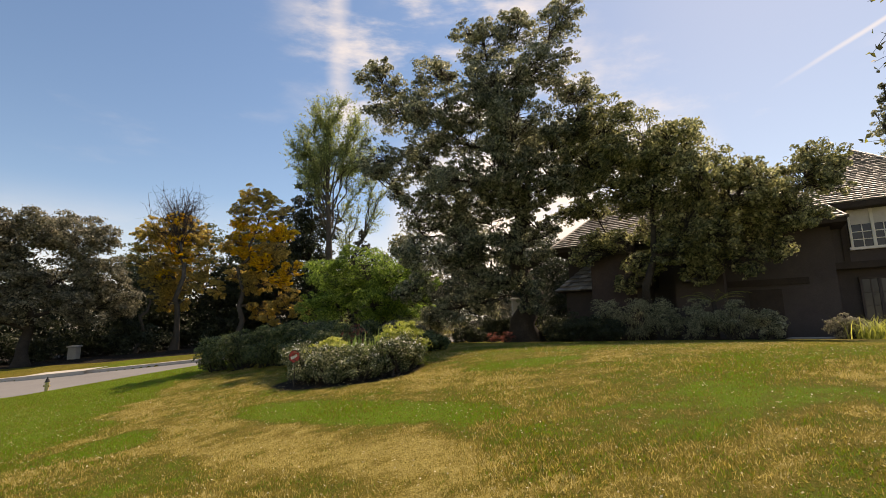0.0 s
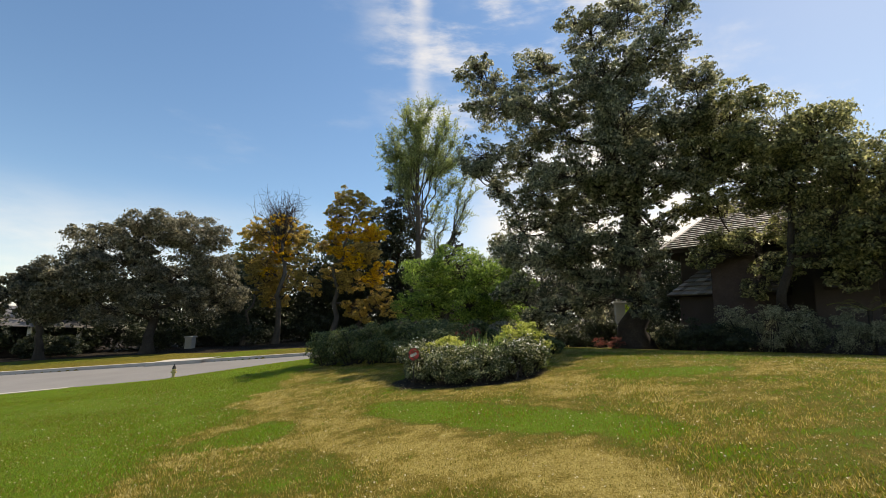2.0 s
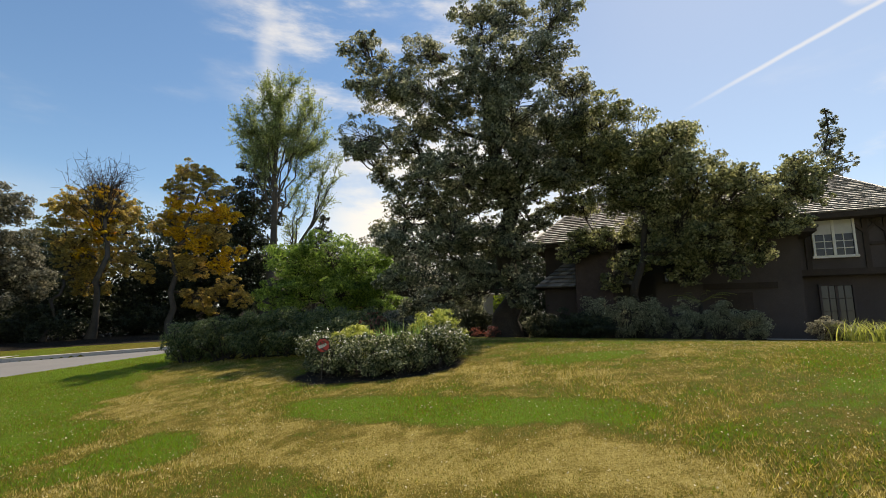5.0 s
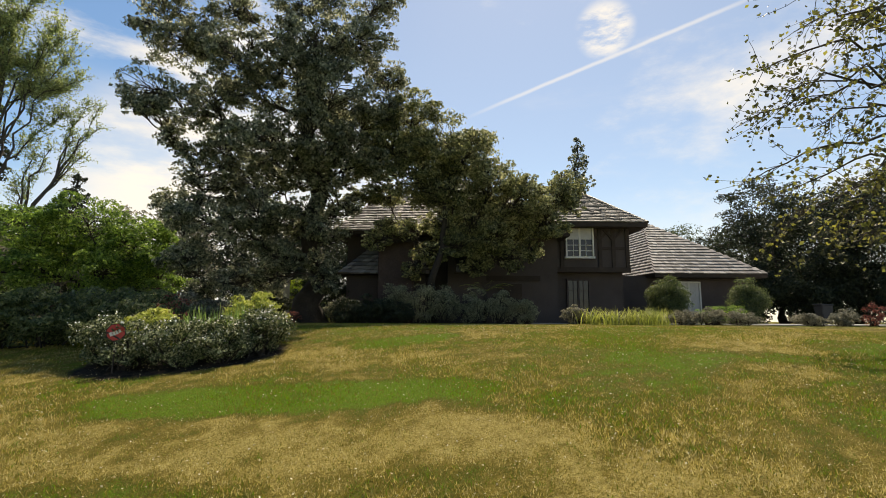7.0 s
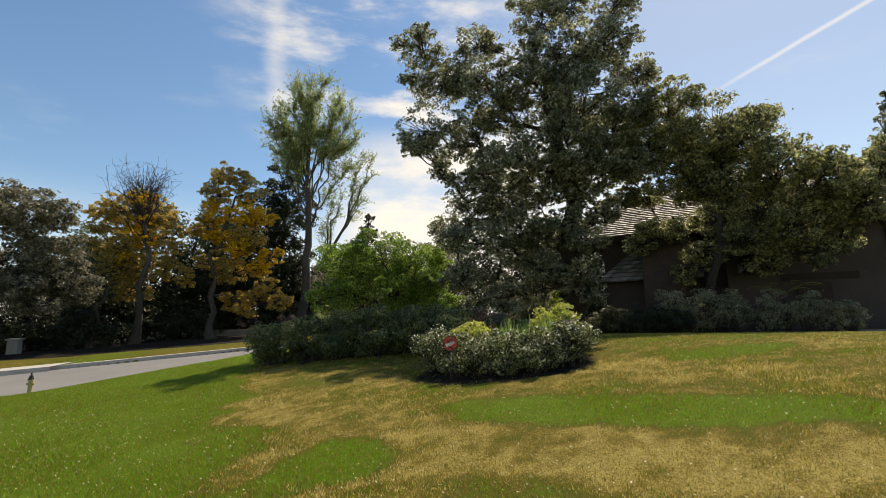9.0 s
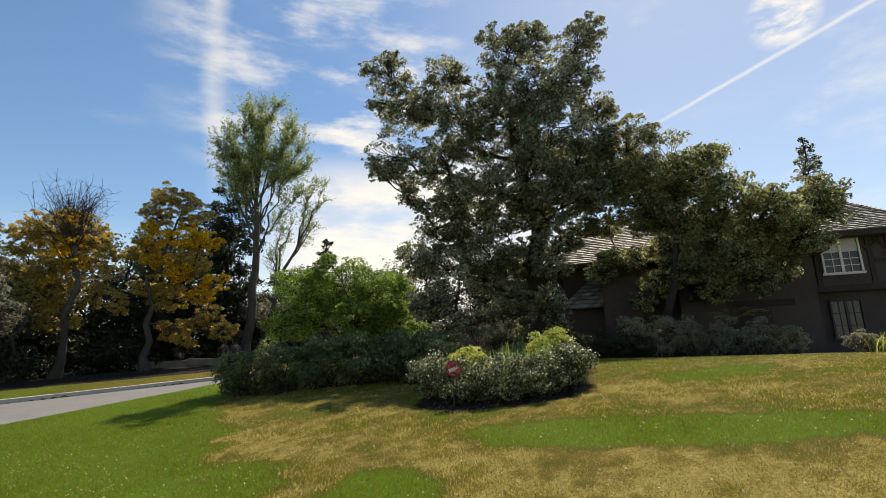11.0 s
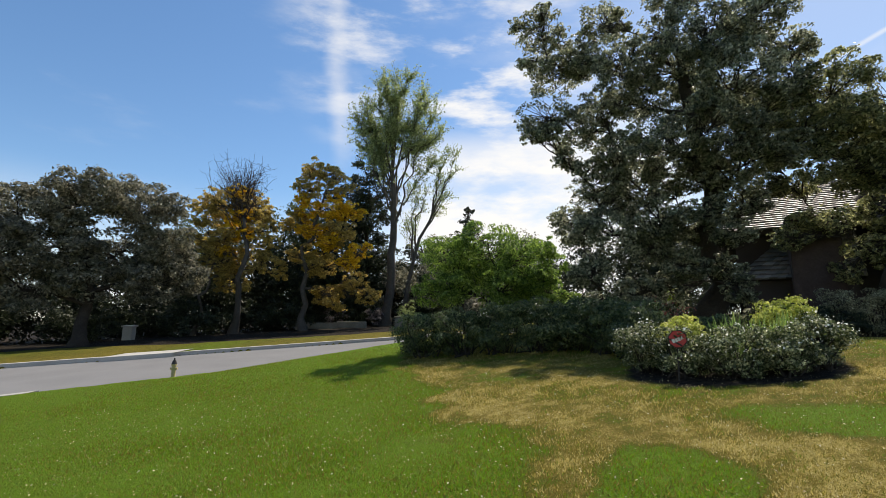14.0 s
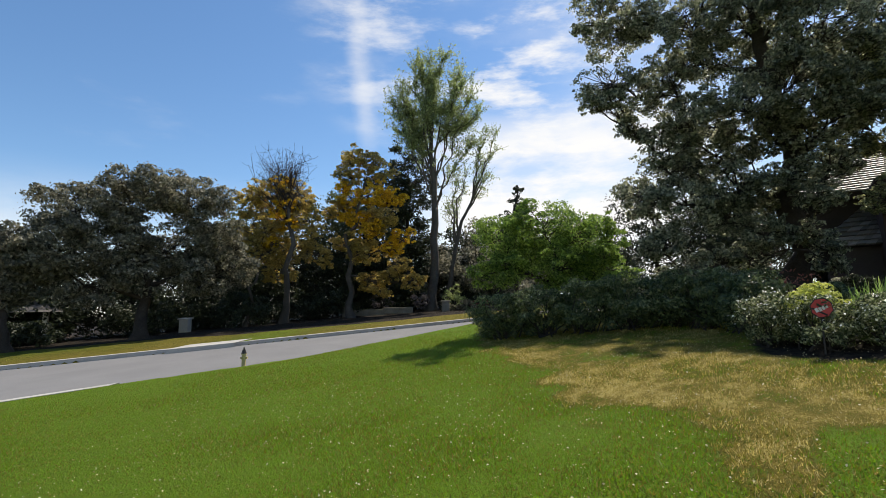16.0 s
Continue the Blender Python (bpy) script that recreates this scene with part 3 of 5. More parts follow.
def shrub(name, clumps, mat, leaf, count, label, seed, category="shrub", group="", subs=30, sub_r=0.34, extra=None, stems=True, slim=0.5):
    """A shrub of leafy mounds: x, y, height, radius. extra: (material, share, leaf size) of flowers or painted lit
    tips.
    """
    rng = np.random.default_rng(seed)
    x0, y0 = clumps[0][0], clumps[0][1]
    root = thing(name, (x0, y0, gz(x0, y0)), label, category, group)
    P, O, S = [], [], Tubes()
    vol = np.array([c[2] * c[3] for c in clumps])
    for (x, y, h, r), share in zip(clumps, vol / vol.sum()):
        g = gz(x, y)
        p, o, tc = clump_points((x, y, g + h * 0.5), (r, r, h * 0.5), int(count * share), rng, subs, sub_r, -0.95)
        p[:, 2] = np.maximum(p[:, 2], g + 0.02)
        P.append(p)
        O.append(o)
        if stems:
            for q in tc[::3]:
                S.add(bowed((x + rng.normal(0, r * 0.25), y + rng.normal(0, r * 0.25), g - 0.03), q, rng, 4, 0.08), (0.02, 0.015, 0.01, 0.006), 4)
    P, O = np.concatenate(P), np.concatenate(O)
    part("foliage", leaf_mesh("foliage", P, O, leaf, mat, rng, slim), root, kind="stuff")
    if stems:
        part("stem_base", S.mesh("stem_base", M_bark), root, kind="stuff")
    if extra:
        m, share, size, nm = extra
        top = P[:, 2] - ground_z(P[:, 0], P[:, 1]) > 0.35 * max(c[2] for c in clumps)
        idx = np.flatnonzero(top)
        idx = rng.choice(idx, min(len(idx), int(len(P) * share)), replace=False)
        part(nm, leaf_mesh(nm, P[idx] + O[idx] * 0.04 + [0, 0, 0.02], O[idx], size, m, rng, 0.8), root, kind="stuff")
    return root


def tuft(name, x, y, h, r, n, mat, label, seed, category="grass plant", width=0.03, group=""):
    """Arching strap leaves from one foot."""
    rng = np.random.default_rng(seed)
    g = gz(x, y)
    root = thing(name, (x, y, g), label, category, group)
    k = 5
    az = rng.uniform(0, 2 * math.pi, n)
    out = r * rng.uniform(0.25, 1.0, n)
    hh = h * rng.uniform(0.6, 1.05, n)
    ft = rng.normal(0, r * 0.3, (n, 2))
    t = np.linspace(0, 1, k)[None, :]
    dx, dy = np.cos(az), np.sin(az)
    reach = out[:, None] * t ** 1.8
    zz = hh[:, None] * (t - 0.35 * t ** 3 * (out / r)[:, None])
    cx, cy = x + ft[:, :1] + dx[:, None] * reach, y + ft[:, 1:] + dy[:, None] * reach
    w = width * rng.uniform(0.7, 1.3, n)[:, None] * (1 - 0.85 * t) * 0.5
    v = np.empty((n, k, 2, 3))
    for j, sgn in enumerate((-1, 1)):
        v[:, :, j, 0] = cx - sgn * dy[:, None] * w
        v[:, :, j, 1] = cy + sgn * dx[:, None] * w
        v[:, :, j, 2] = g + zz
    ids = np.arange(n * k * 2).reshape(n, k, 2)
    f = np.stack([ids[:, :-1, 0], ids[:, :-1, 1], ids[:, 1:, 1], ids[:, 1:, 0]], -1).reshape(-1, 4)
    part("leaves", mesh_np("leaves", v.reshape(-1, 3), f, mat), root, kind="stuff")
    return root


# ---- ground, road, kerbs ----


def axis_steps(lo, hi, fine_lo, fine_hi, fine, grow=1.18):
    mid = list(np.arange(fine_lo, fine_hi + 1e-6, fine))
    a, s = [], fine
    v = fine_lo
    while v > lo:
        s *= grow
        v -= s
        a.append(v)
    b, s, v = [], fine, fine_hi
    while v < hi:
        s *= grow
        v += s
        b.append(v)
    return np.array(a[::-1] + mid + b)


xs, ys = axis_steps(-900, 900, -34, 18, 0.16), axis_steps(-400, 1500, -3, 40, 0.16)
X, Y = np.meshgrid(xs, ys)
Z = ground_z(X, Y) + 0.025 * (vnoise(X, Y, 0.9, 11) - 0.5) + 0.012 * (vnoise(X, Y, 4.0, 12) - 0.5)
nx, ny = len(xs), len(ys)
gi = (np.arange(ny - 1)[:, None] * nx + np.arange(nx - 1)[None, :])
gf = np.stack([gi, gi + 1, gi + nx + 1, gi + nx], -1).reshape(-1, 4)
gme = mesh_np("ground", np.stack([X, Y, Z], -1).reshape(-1, 3), gf, M_lawn, True)
gme.attributes.new("dry", "FLOAT", "POINT").data.foreach_set("value", dryness(X, Y).ravel().astype(np.float32))
gme.attributes.new("bare", "FLOAT", "POINT").data.foreach_set("value", soil_shade(X, Y).ravel().astype(np.float32))
ground = tagged(new("ground", gme), "mown lawn with patches of green and straw-dry grass", "lawn", kind="structure")


def ribbon(name, xa, xb, step, edge_a, edge_b, za, mat, thick, across=2):
    """A strip between two edge lines y(x), with thickness."""
    x = np.arange(xa, xb + 1e-6, step)
    rowsv = []
    for j in range(across + 1):
        f = j / across
        y = edge_a(x) * (1 - f) + edge_b(x) * f
        rowsv.append(np.stack([x, y, za(x, y)], -1))
    top = np.stack(rowsv, 1)
    bot = top[:, [0, -1]].copy()
    bot[:, :, 2] -= thick
    n, a = len(x), across + 1
    v = np.concatenate([top.reshape(-1, 3), bot.reshape(-1, 3)])
    i = np.arange(n - 1)[:, None] * a
    j = np.arange(a - 1)[None, :]
    f1 = np.stack([i + j, i + a + j, i + a + j + 1, i + j + 1], -1).reshape(-1, 4)
    o = n * a
    q = np.arange(n - 1)
    f2 = np.stack([o + q * 2, o + q * 2 + 2, (q + 1) * a, q * a], -1)
    f3 = np.stack([q * a + a - 1, (q + 1) * a + a - 1, o + q * 2 + 3, o + q * 2 + 1], -1)
    return mesh_np(name, v, np.concatenate([f1, f2, f3]), mat)


tagged(new("road", ribbon("road", -70, 60, 0.8, road_near, road_far, lambda x, y: road_z(x, y) - 0.03, M_asphalt, 0.1, 6)), "worn pale grey asphalt street", "road", kind="structure")
tagged(new("kerb_far", ribbon("kerb_far", -70, 60, 0.8, lambda x: road_far(x) - 0.05, lambda x: road_far(x) + 0.32, lambda x, y: road_z(x, y) + 0.14, M_concrete, 0.3, 1)), "weathered concrete kerb along the street", "kerb", kind="structure")

tagged(new("kerb_near", ribbon("kerb_near", -70, -17.2, 0.8, lambda x: road_near(x) - 0.1, lambda x: road_near(x) + 0.3, lambda x, y: road_z(x, y) + 0.03, M_concrete, 0.2, 1)), "pale concrete gutter along the lawn's edge", "kerb", kind="structure")
tagged(new("driveway_apron", ribbon("driveway_apron", -20.6, -18.0, 0.4, lambda x: road_far(x) - 0.5, lambda x: road_far(x) + 1.3, lambda x, y: road_z(x, y) + 0.16, M_concrete, 0.3, 2)), "pale concrete apron across the far kerb", "driveway", kind="structure")

# ---- house frame: along the front (s), back from it (d) ----
HU, HF, HO = Vector((0.834, -0.552, 0)), Vector((0.552, 0.834, 0)), Vector((-3.27, 1.55, 0))
HZ = 1.22
HM = Matrix(((HU.x, HF.x, 0, HO.x), (HU.y, HF.y, 0, HO.y), (0, 0, 1, HZ), (0, 0, 0, 1)))


def hp(s, d, z=0.0):
    return HM @ Vector((s, d, z))


def hxy(s, d):
    p = hp(s, d)
    return p.x, p.y

# ---- the house ----
house = thing("house", hp(2, 24, 0), "two-storey half-timbered house with shake roofs, in deep shade", "house")


def hbox(name, s0, s1, d0, d1, z0, z1, mat, parent, label="", bevel=0.0):
    bm = box_bm((s1 - s0, d1 - d0, z1 - z0), HM @ Matrix.Translation(((s0 + s1) / 2, (d0 + d1) / 2, (z0 + z1) / 2)), bevel)
    return part(name, from_bm(name, bm, mat), parent, label)


def prism(name, base, tops, faces, mat, parent, label=""):
    """A closed solid from corner points in house coordinates."""
    bm = bmesh.new()
    vs = [bm.verts.new(hp(*p)) for p in (*base, *tops)]
    for f in faces:
        bm.faces.new([vs[i] for i in f])
    bmesh.ops.recalc_face_normals(bm, faces=bm.faces[:])
    return part(name, from_bm(name, bm, mat), parent, label)


def shakes(a, b, c, d, parent, seed, row=0.24, width=0.2):
    """Courses of split shakes on the roof face a-b (eave) to d-c (ridge), house coordinates."""
    rng = np.random.default_rng(seed)
    a, b, c, d = (np.array(hp(*p)) for p in (a, b, c, d))
    nrm = np.cross(b - a, d - a)
    nrm /= np.linalg.norm(nrm)
    if nrm[2] < 0:
        nrm = -nrm
    n = max(2, int(np.linalg.norm((d + c) / 2 - (a + b) / 2) / row))
    V, F, k = [], [], 0
    for i in range(n):
        t0, t1 = i / n, min(1.0, (i + 1.25) / n)
        l0, r0 = a + (d - a) * t0, b + (c - b) * t0
        l1, r1 = a + (d - a) * t1, b + (c - b) * t1
        length = np.linalg.norm(r0 - l0)
        if length < 0.15:
            continue
        u = 0.0
        while u < 1.0:
            w = width * rng.uniform(0.6, 1.5) / length
            u1 = min(1.0, u + w)
            th, dip = rng.uniform(0.055, 0.085), rng.uniform(-0.03, 0.03) * (l1 - l0)
            e = 0.006 / length
            p0, p1 = l0 + (r0 - l0) * (u + e) - dip, l0 + (r0 - l0) * (u1 - e) - dip
            q0, q1 = l1 + (r1 - l1) * (u + e), l1 + (r1 - l1) * (u1 - e)
            V += [p0 + nrm * 0.02, p1 + nrm * 0.02, p1 + nrm * (0.02 + th), p0 + nrm * (0.02 + th), q0 + nrm * 0.004, q1 + nrm * 0.004, q1 + nrm * 0.018, q0 + nrm * 0.018]
            F += [(k, k + 1, k + 2, k + 3), (k + 3, k + 2, k + 6, k + 7), (k, k + 3, k + 7, k + 4), (k + 1, k + 5, k + 6, k + 2)]
            k += 8
            u = u1
    part("shake_layer", mesh_np("shake_layer", V, F, M_shake), parent, "weathered grey wood shakes", "stuff")


def hip_roof(s0, s1, d0, d1, z, zr, inset, parent, seed, front=True, right=True, left=True):
    """A hipped roof with its eaves at z and a ridge along s."""
    dm = (d0 + d1) / 2
    ra, rb = s0 + inset, s1 - inset
    base = [(s0, d0, z), (s1, d0, z), (s1, d1, z), (s0, d1, z), (s0, d0, z - 0.16), (s1, d0, z - 0.16), (s1, d1, z - 0.16), (s0, d1, z - 0.16)]
    tops = [(ra, dm, zr), (rb, dm, zr)]
    roof = prism("roof", base, tops, [(0, 1, 9, 8), (1, 2, 9), (2, 3, 8, 9), (3, 0, 8), (4, 5, 1, 0), (5, 6, 2, 1), (6, 7, 3, 2), (7, 4, 0, 3), (7, 6, 5, 4)], M_timber, parent)
    if front:
        shakes((s0, d0, z), (s1, d0, z), (rb, dm, zr), (ra, dm, zr), roof, seed)
    if left:
        shakes((s0, d1, z), (s0, d0, z), (ra, dm, zr), (ra, dm, zr), roof, seed + 1)
    if right:
        shakes((s1, d0, z), (s1, d1, z), (rb, dm, zr), (rb, dm, zr), roof, seed + 2)
    # caps along the hips
    for e, f in (((s0, d0, z), (ra, dm, zr)), ((s1, d0, z), (rb, dm, zr)), ((ra, dm, zr), (rb, dm, zr))):
        tb = Tubes()
        p, q = np.array(hp(*e)), np.array(hp(*f))
        m = max(2, int(np.linalg.norm(q - p) / 0.25))
        for i in range(m):
            x, y = p + (q - p) * i / m, p + (q - p) * (i + 1.1) / m
            tb.add(np.array([x, y]) + [0, 0, 0.02], (0.09, 0.075), 6)
        part("hip_cap", tb.mesh("hip_cap", M_shake), roof, kind="stuff")
    return roof


# main block with its lean-to, stair tower and chimney
hbox("wall", -4.4, 5.75, 23.7, 31.0, -0.4, 4.35, M_stucco, house)
hip_roof(-5.0, 6.2, 22.9, 31.6, 4.35, 7.1, 1.8, house, 11)
hbox("wall", 0.43, 2.17, 22.4, 24.6, -0.4, 5.63, M_stucco, house)
hip_roof(0.0, 2.6, 22.0, 26.4, 5.63, 7.15, 1.15, house, 31)
hbox("wall", -4.2, -0.6, 22.6, 23.7, -0.4, 2.3, M_stucco, house)
lean = prism("roof", [(-4.55, 22.1, 2.25), (-0.4, 22.1, 2.25), (-0.4, 23.7, 2.25), (-4.55, 23.7, 2.25)], [(-2.45, 23.7, 4.3), (-0.4, 23.7, 4.3)], [(0, 1, 5, 4), (1, 2, 5), (2, 3, 4, 5), (3, 0, 4), (3, 2, 1, 0)], M_timber, house)
shakes((-4.55, 22.1, 2.25), (-0.4, 22.1, 2.25), (-0.4, 23.7, 4.3), (-2.45, 23.7, 4.3), lean, 41)
chim = hbox("chimney", -2.62, -1.1, 21.3, 23.0, -0.4, 4.3, M_brick, house, "tall brick chimney", 0.03)
hbox("chimney_cap", -2.72, -1.0, 21.2, 23.1, 4.3, 4.45, M_brick, chim, "", 0.03)
hbox("timber", 2.2, 4.9, 23.64, 23.72, 2.1, 2.35, M_timber, house)
hbox("door", 2.9, 4.0, 23.62, 23.71, -0.2, 1.95, M_timber, house, "dark wooden front door in a deep recess")


def casement(s0, s1, z0, z1, d, cols, rows_, parent, blind=0.0, leaves=2, trim=None):
    trim = trim or M_cream
    win = part("window", from_bm("window", box_bm((s1 - s0, 0.05, z1 - z0), HM @ Matrix.Translation(((s0 + s1) / 2, d - 0.026, (z0 + z1) / 2))), M_glass), parent)
    f = 0.06
    for nm, a, b, c, e in (("frame", s0 - f, s0, z0 - f, z1 + f), ("frame", s1, s1 + f, z0 - f, z1 + f), ("frame", s0, s1, z1, z1 + f), ("sill", s0 - 0.1, s1 + 0.1, z0 - f - 0.02, z0)):
        hbox(nm, a, b, d - 0.11, d - 0.002, c, e, trim, win)
    w = (s1 - s0) / leaves
    for i in range(1, leaves):
        hbox("mullion", s0 + w * i - 0.04, s0 + w * i + 0.04, d - 0.09, d - 0.04, z0, z1, trim, win)
    zt = z1 - (z1 - z0) * blind
    for i in range(leaves):
        for j in range(1, cols):
            x = s0 + w * i + w * j / cols
            hbox("glazing_bar", x - 0.012, x + 0.012, d - 0.075, d - 0.05, z0, zt, trim, win)
    for j in range(1, rows_):
        z = z0 + (zt - z0) * j / rows_
        hbox("glazing_bar", s0, s1, d - 0.078, d - 0.052, z - 0.012, z + 0.012, trim, win)
    if blind:
        hbox("blind", s0 + 0.01, s1 - 0.01, d - 0.07, d - 0.053, zt, z1 - 0.005, M_curtain, win, "pale roller blind half down")
    return win


casement(0.81, 1.25, 2.37, 3.46, 22.4, 1, 3, house, leaves=1, trim=M_timber)

# the cross wing, the garage and the planting before them stand in a frame larger by WING
WING = 1.28
HM = HM @ Matrix.Translation((0.3, 0, 0.225)) @ Matrix.Scale(WING, 4) @ Matrix.Translation((0, 0, -0.225))
hbox("wall", 4.15, 7.27, 19.2, 28.0, 2.2, 4.0, M_stucco, house, "upper wall with timber framing")
hbox("wall", 4.3, 7.1, 19.55, 28.0, -0.4, 2.2, M_stucco, house)
hbox("wall", 7.1, 13.9, 22.3, 29.0, -0.4, 2.25, M_stucco, house)
hip_roof(3.6, 7.85, 18.7, 28.6, 4.0, 6.9, 2.1, house, 21)
garage_base = [(9.3, 21.6, 2.3), (14.3, 21.6, 2.3), (14.3, 31, 2.3), (8.0, 31, 2.3), (9.3, 21.6, 2.15), (14.3, 21.6, 2.15), (14.3, 31, 2.15), (8.0, 31, 2.15)]
garage = prism("roof", garage_base, [(10.8, 26.0, 5.45), (10.6, 28, 5.45)], [(0, 1, 8), (1, 2, 9, 8), (2, 3, 9), (3, 0, 8, 9), (4, 5, 1, 0), (5, 6, 2, 1), (6, 7, 3, 2), (7, 4, 0, 3), (7, 6, 5, 4)], M_timber, house)
shakes((8.0, 31, 2.3), (9.3, 21.6, 2.3), (10.8, 26.0, 5.45), (10.6, 28, 5.45), garage, 52)
casement(4.81, 5.8, 2.72, 3.88, 19.2, 2, 3, house, 0.42)
casement(4.9, 5.7, 0.6, 1.8, 19.55, 2, 3, house, 0.0, 2, M_stucco)
casement(10.62, 11.55, 0.35, 1.95, 22.3, 2, 1, house, 0.95)
# timber framing of the cross wing
for s in (4.2, 4.62, 6.12, 6.65, 7.2):
    hbox("timber", s - 0.07, s + 0.07, 19.15, 19.22, 2.2, 3.95, M_timber, house)
hbox("timber", 4.13, 7.29, 19.13, 19.23, 2.1, 2.3, M_timber, house)
hbox("timber", 4.13, 7.29, 19.14, 19.23, 3.86, 4.0, M_timber, house)
hbox("timber", 6.2, 7.15, 19.15, 19.22, 3.0, 3.1, M_timber, house)
for s, k in ((6.12, 1), (6.65, 1), (6.65, -1), (6.12, -1)):
    bm = box_bm((0.09, 0.05, 0.55), HM @ Matrix.Translation((s + k * 0.19, 19.17, 3.6)) @ pose(0, 0, 0, 0, k * 42, 0))
    part("brace", from_bm("brace", bm, M_timber), house)

# paving in front of the house
bm = bmesh.new()
pv = [bm.verts.new((*hxy(s, d), gz(*hxy(s, d)) + 0.012)) for s, d in ((2.8, 16.1), (6.0, 15.4), (9, 15.1), (14, 14.0), (20, 13.5), (20, 21.5), (13.0, 21.6), (11.5, 18.5), (7.5, 17.0), (3.0, 17.4))]
bm.faces.new(pv)
ext = bmesh.ops.extrude_face_region(bm, geom=bm.faces[:])
bmesh.ops.translate(bm, verts=[v for v in ext["geom"] if isinstance(v, bmesh.types.BMVert)], vec=(0, 0, 0.03))
bmesh.ops.recalc_face_normals(bm, faces=bm.faces[:])
tagged(new("driveway", from_bm("driveway", bm, M_concrete)), "pale concrete driveway and path by the house", "driveway", kind="structure")

# ---- trees ----
OAK = [
    (-2.6, 21.2, 13.2, 1.03), (-2.0, 22.1, 11.9, 1.16), (-2.8, 20.7, 9.4, 0.97), (-1.6, 20.8, 8.9, 1.04), (-1.9, 21.0, 7.8, 0.55), (-0.3, 20.8, 13.4, 0.98),
    (-0.3, 19.4, 10.8, 1.15), (0.8, 20.9, 10.1, 1.23), (-0.7, 20.4, 9.6, 0.93), (2.0, 19.3, 13.8, 1.07), (3.5, 19.8, 14.6, 1.03), (2.2, 18.1, 11.5, 1.39),
    (4.9, 18.7, 14.2, 1.01), (4.1, 18.4, 12.2, 1.24), (5.5, 19.0, 11.5, 0.97), (3.0, 17.8, 9.8, 1.30), (2.3, 20.5, 11.2, 1.06), (0.7, 18.8, 7.7, 1.07),
    (-0.2, 20.8, 7.9, 1.04), (-1.0, 20.6, 6.6, 1.00), (1.0, 20.8, 6.6, 1.16), (2.4, 18.5, 8.2, 1.21), (4.5, 18.9, 8.9, 1.07), (2.8, 20.6, 7.1, 1.00),
    (4.0, 19.0, 7.2, 0.83), (-1.4, 21.4, 5.4, 0.91), (-0.5, 19.9, 4.7, 1.06), (1.0, 20.8, 4.5, 1.02), (-1.1, 20.6, 3.5, 0.82), (0.5, 20.8, 2.7, 0.93),
    (1.8, 20.9, 3.0, 0.73), (2.6, 21.1, 5.3, 0.80), (2.6, 19.4, 5.5, 0.75), (3.2, 19.9, 3.6, 0.63), (1.9, 19.9, 3.6, 0.74), (3.6, 19.7, 2.8, 0.58),
    (4.2, 20.0, 4.8, 0.47), (0.9, 19.5, 5.2, 0.85), (4.6, 18.6, 7.4, 0.87), (3.0, 18.4, 7.5, 0.88), (2.2, 19.5, 7.6, 0.90), (1.4, 20.0, 12.4, 0.90),
    (-1.1, 21.3, 12.1, 0.86), (5.5, 18.7, 10.0, 0.74), (3.2, 21.2, 10.2, 1.03), (4.8, 20.8, 10.4, 1.05), (1.5, 22.2, 8.3, 1.01), (0.9, 22.6, 6.6, 1.00),
    (-0.3, 21.9, 2.5, 0.69),
    (3.3, 19.3, 6.6, 0.68), (3.8, 19.7, 5.4, 0.55), (4.4, 19.6, 6.0, 0.47), (2.9, 19.2, 4.7, 0.57),
]
tree("oak_tree", (3.6, 21.5), (2.2, 20.0, 12.2), 0.50, OAK, M_oak, M_bark, 0.12, 150000, "tall old live oak with dark dense leaves", 3, subs=44, sub_r=0.25, fork=0.3, lean=0.012)
# some rear clumps near the wall are added only to shade the house
OAK2 = [
    (-1.0, 16.6, 8.2, 1.2), (-1.7, 16.8, 7.2, 1.2), (0.1, 16.5, 7.6, 1.2), (1.0, 16.4, 7.1, 1.2), (1.8, 16.5, 6.2, 1.1), (2.6, 16.6, 5.4, 1.0), (-0.9, 16.8, 6.3, 1.0), (0.3, 16.8, 6.0, 1.2),
    (1.25, 16.8, 5.0, 1.0), (2.0, 16.8, 4.3, 0.8), (3.3, 17.0, 5.6, 0.85), (4.2, 17.2, 5.8, 0.85), (3.8, 17.2, 4.8, 0.75), (0.8, 17.0, 4.0, 0.7), (0.5, 18.2, 7.4, 1.3), (-3.1, 18.6, 6.0, 0.55), (-1.9, 18.2, 6.0, 0.6), (-2.6, 18.3, 7.4, 1.0), (-2.0, 17.6, 8.5, 0.9), (0.2, 19.3, 5.0, 0.9), (1.6, 19.0, 5.2, 1.1), (2.9, 18.6, 4.6, 0.9), (1.5, 17.6, 3.6, 0.6), (2.6, 17.4, 3.6, 0.55), (3.4, 18.0, 4.0, 0.6),
    (-1.3, 17.6, 4.7, 0.7), (-0.4, 17.6, 3.8, 0.6), (0.7, 17.6, 4.2, 0.7), (1.8, 17.6, 4.2, 0.7), (1.4, 17.6, 3.3, 0.5), (3.0, 17.6, 4.9, 0.75), (3.9, 17.6, 4.9, 0.5), (4.6, 17.6, 6.4, 0.7), (-2.2, 17.6, 4.3, 0.55), (-1.0, 17.6, 3.2, 0.42),
]
OAK2 = [(*hxy(s * 0.92 - 0.22, min(d, 18.4) * 0.92), 1.445 + (z - 1.445) * 1.177, r * 1.14) for s, d, z, r in OAK2]
x, y = hxy(-0.5, 16.4)
tx, ty = hxy(0.1, 15.7)
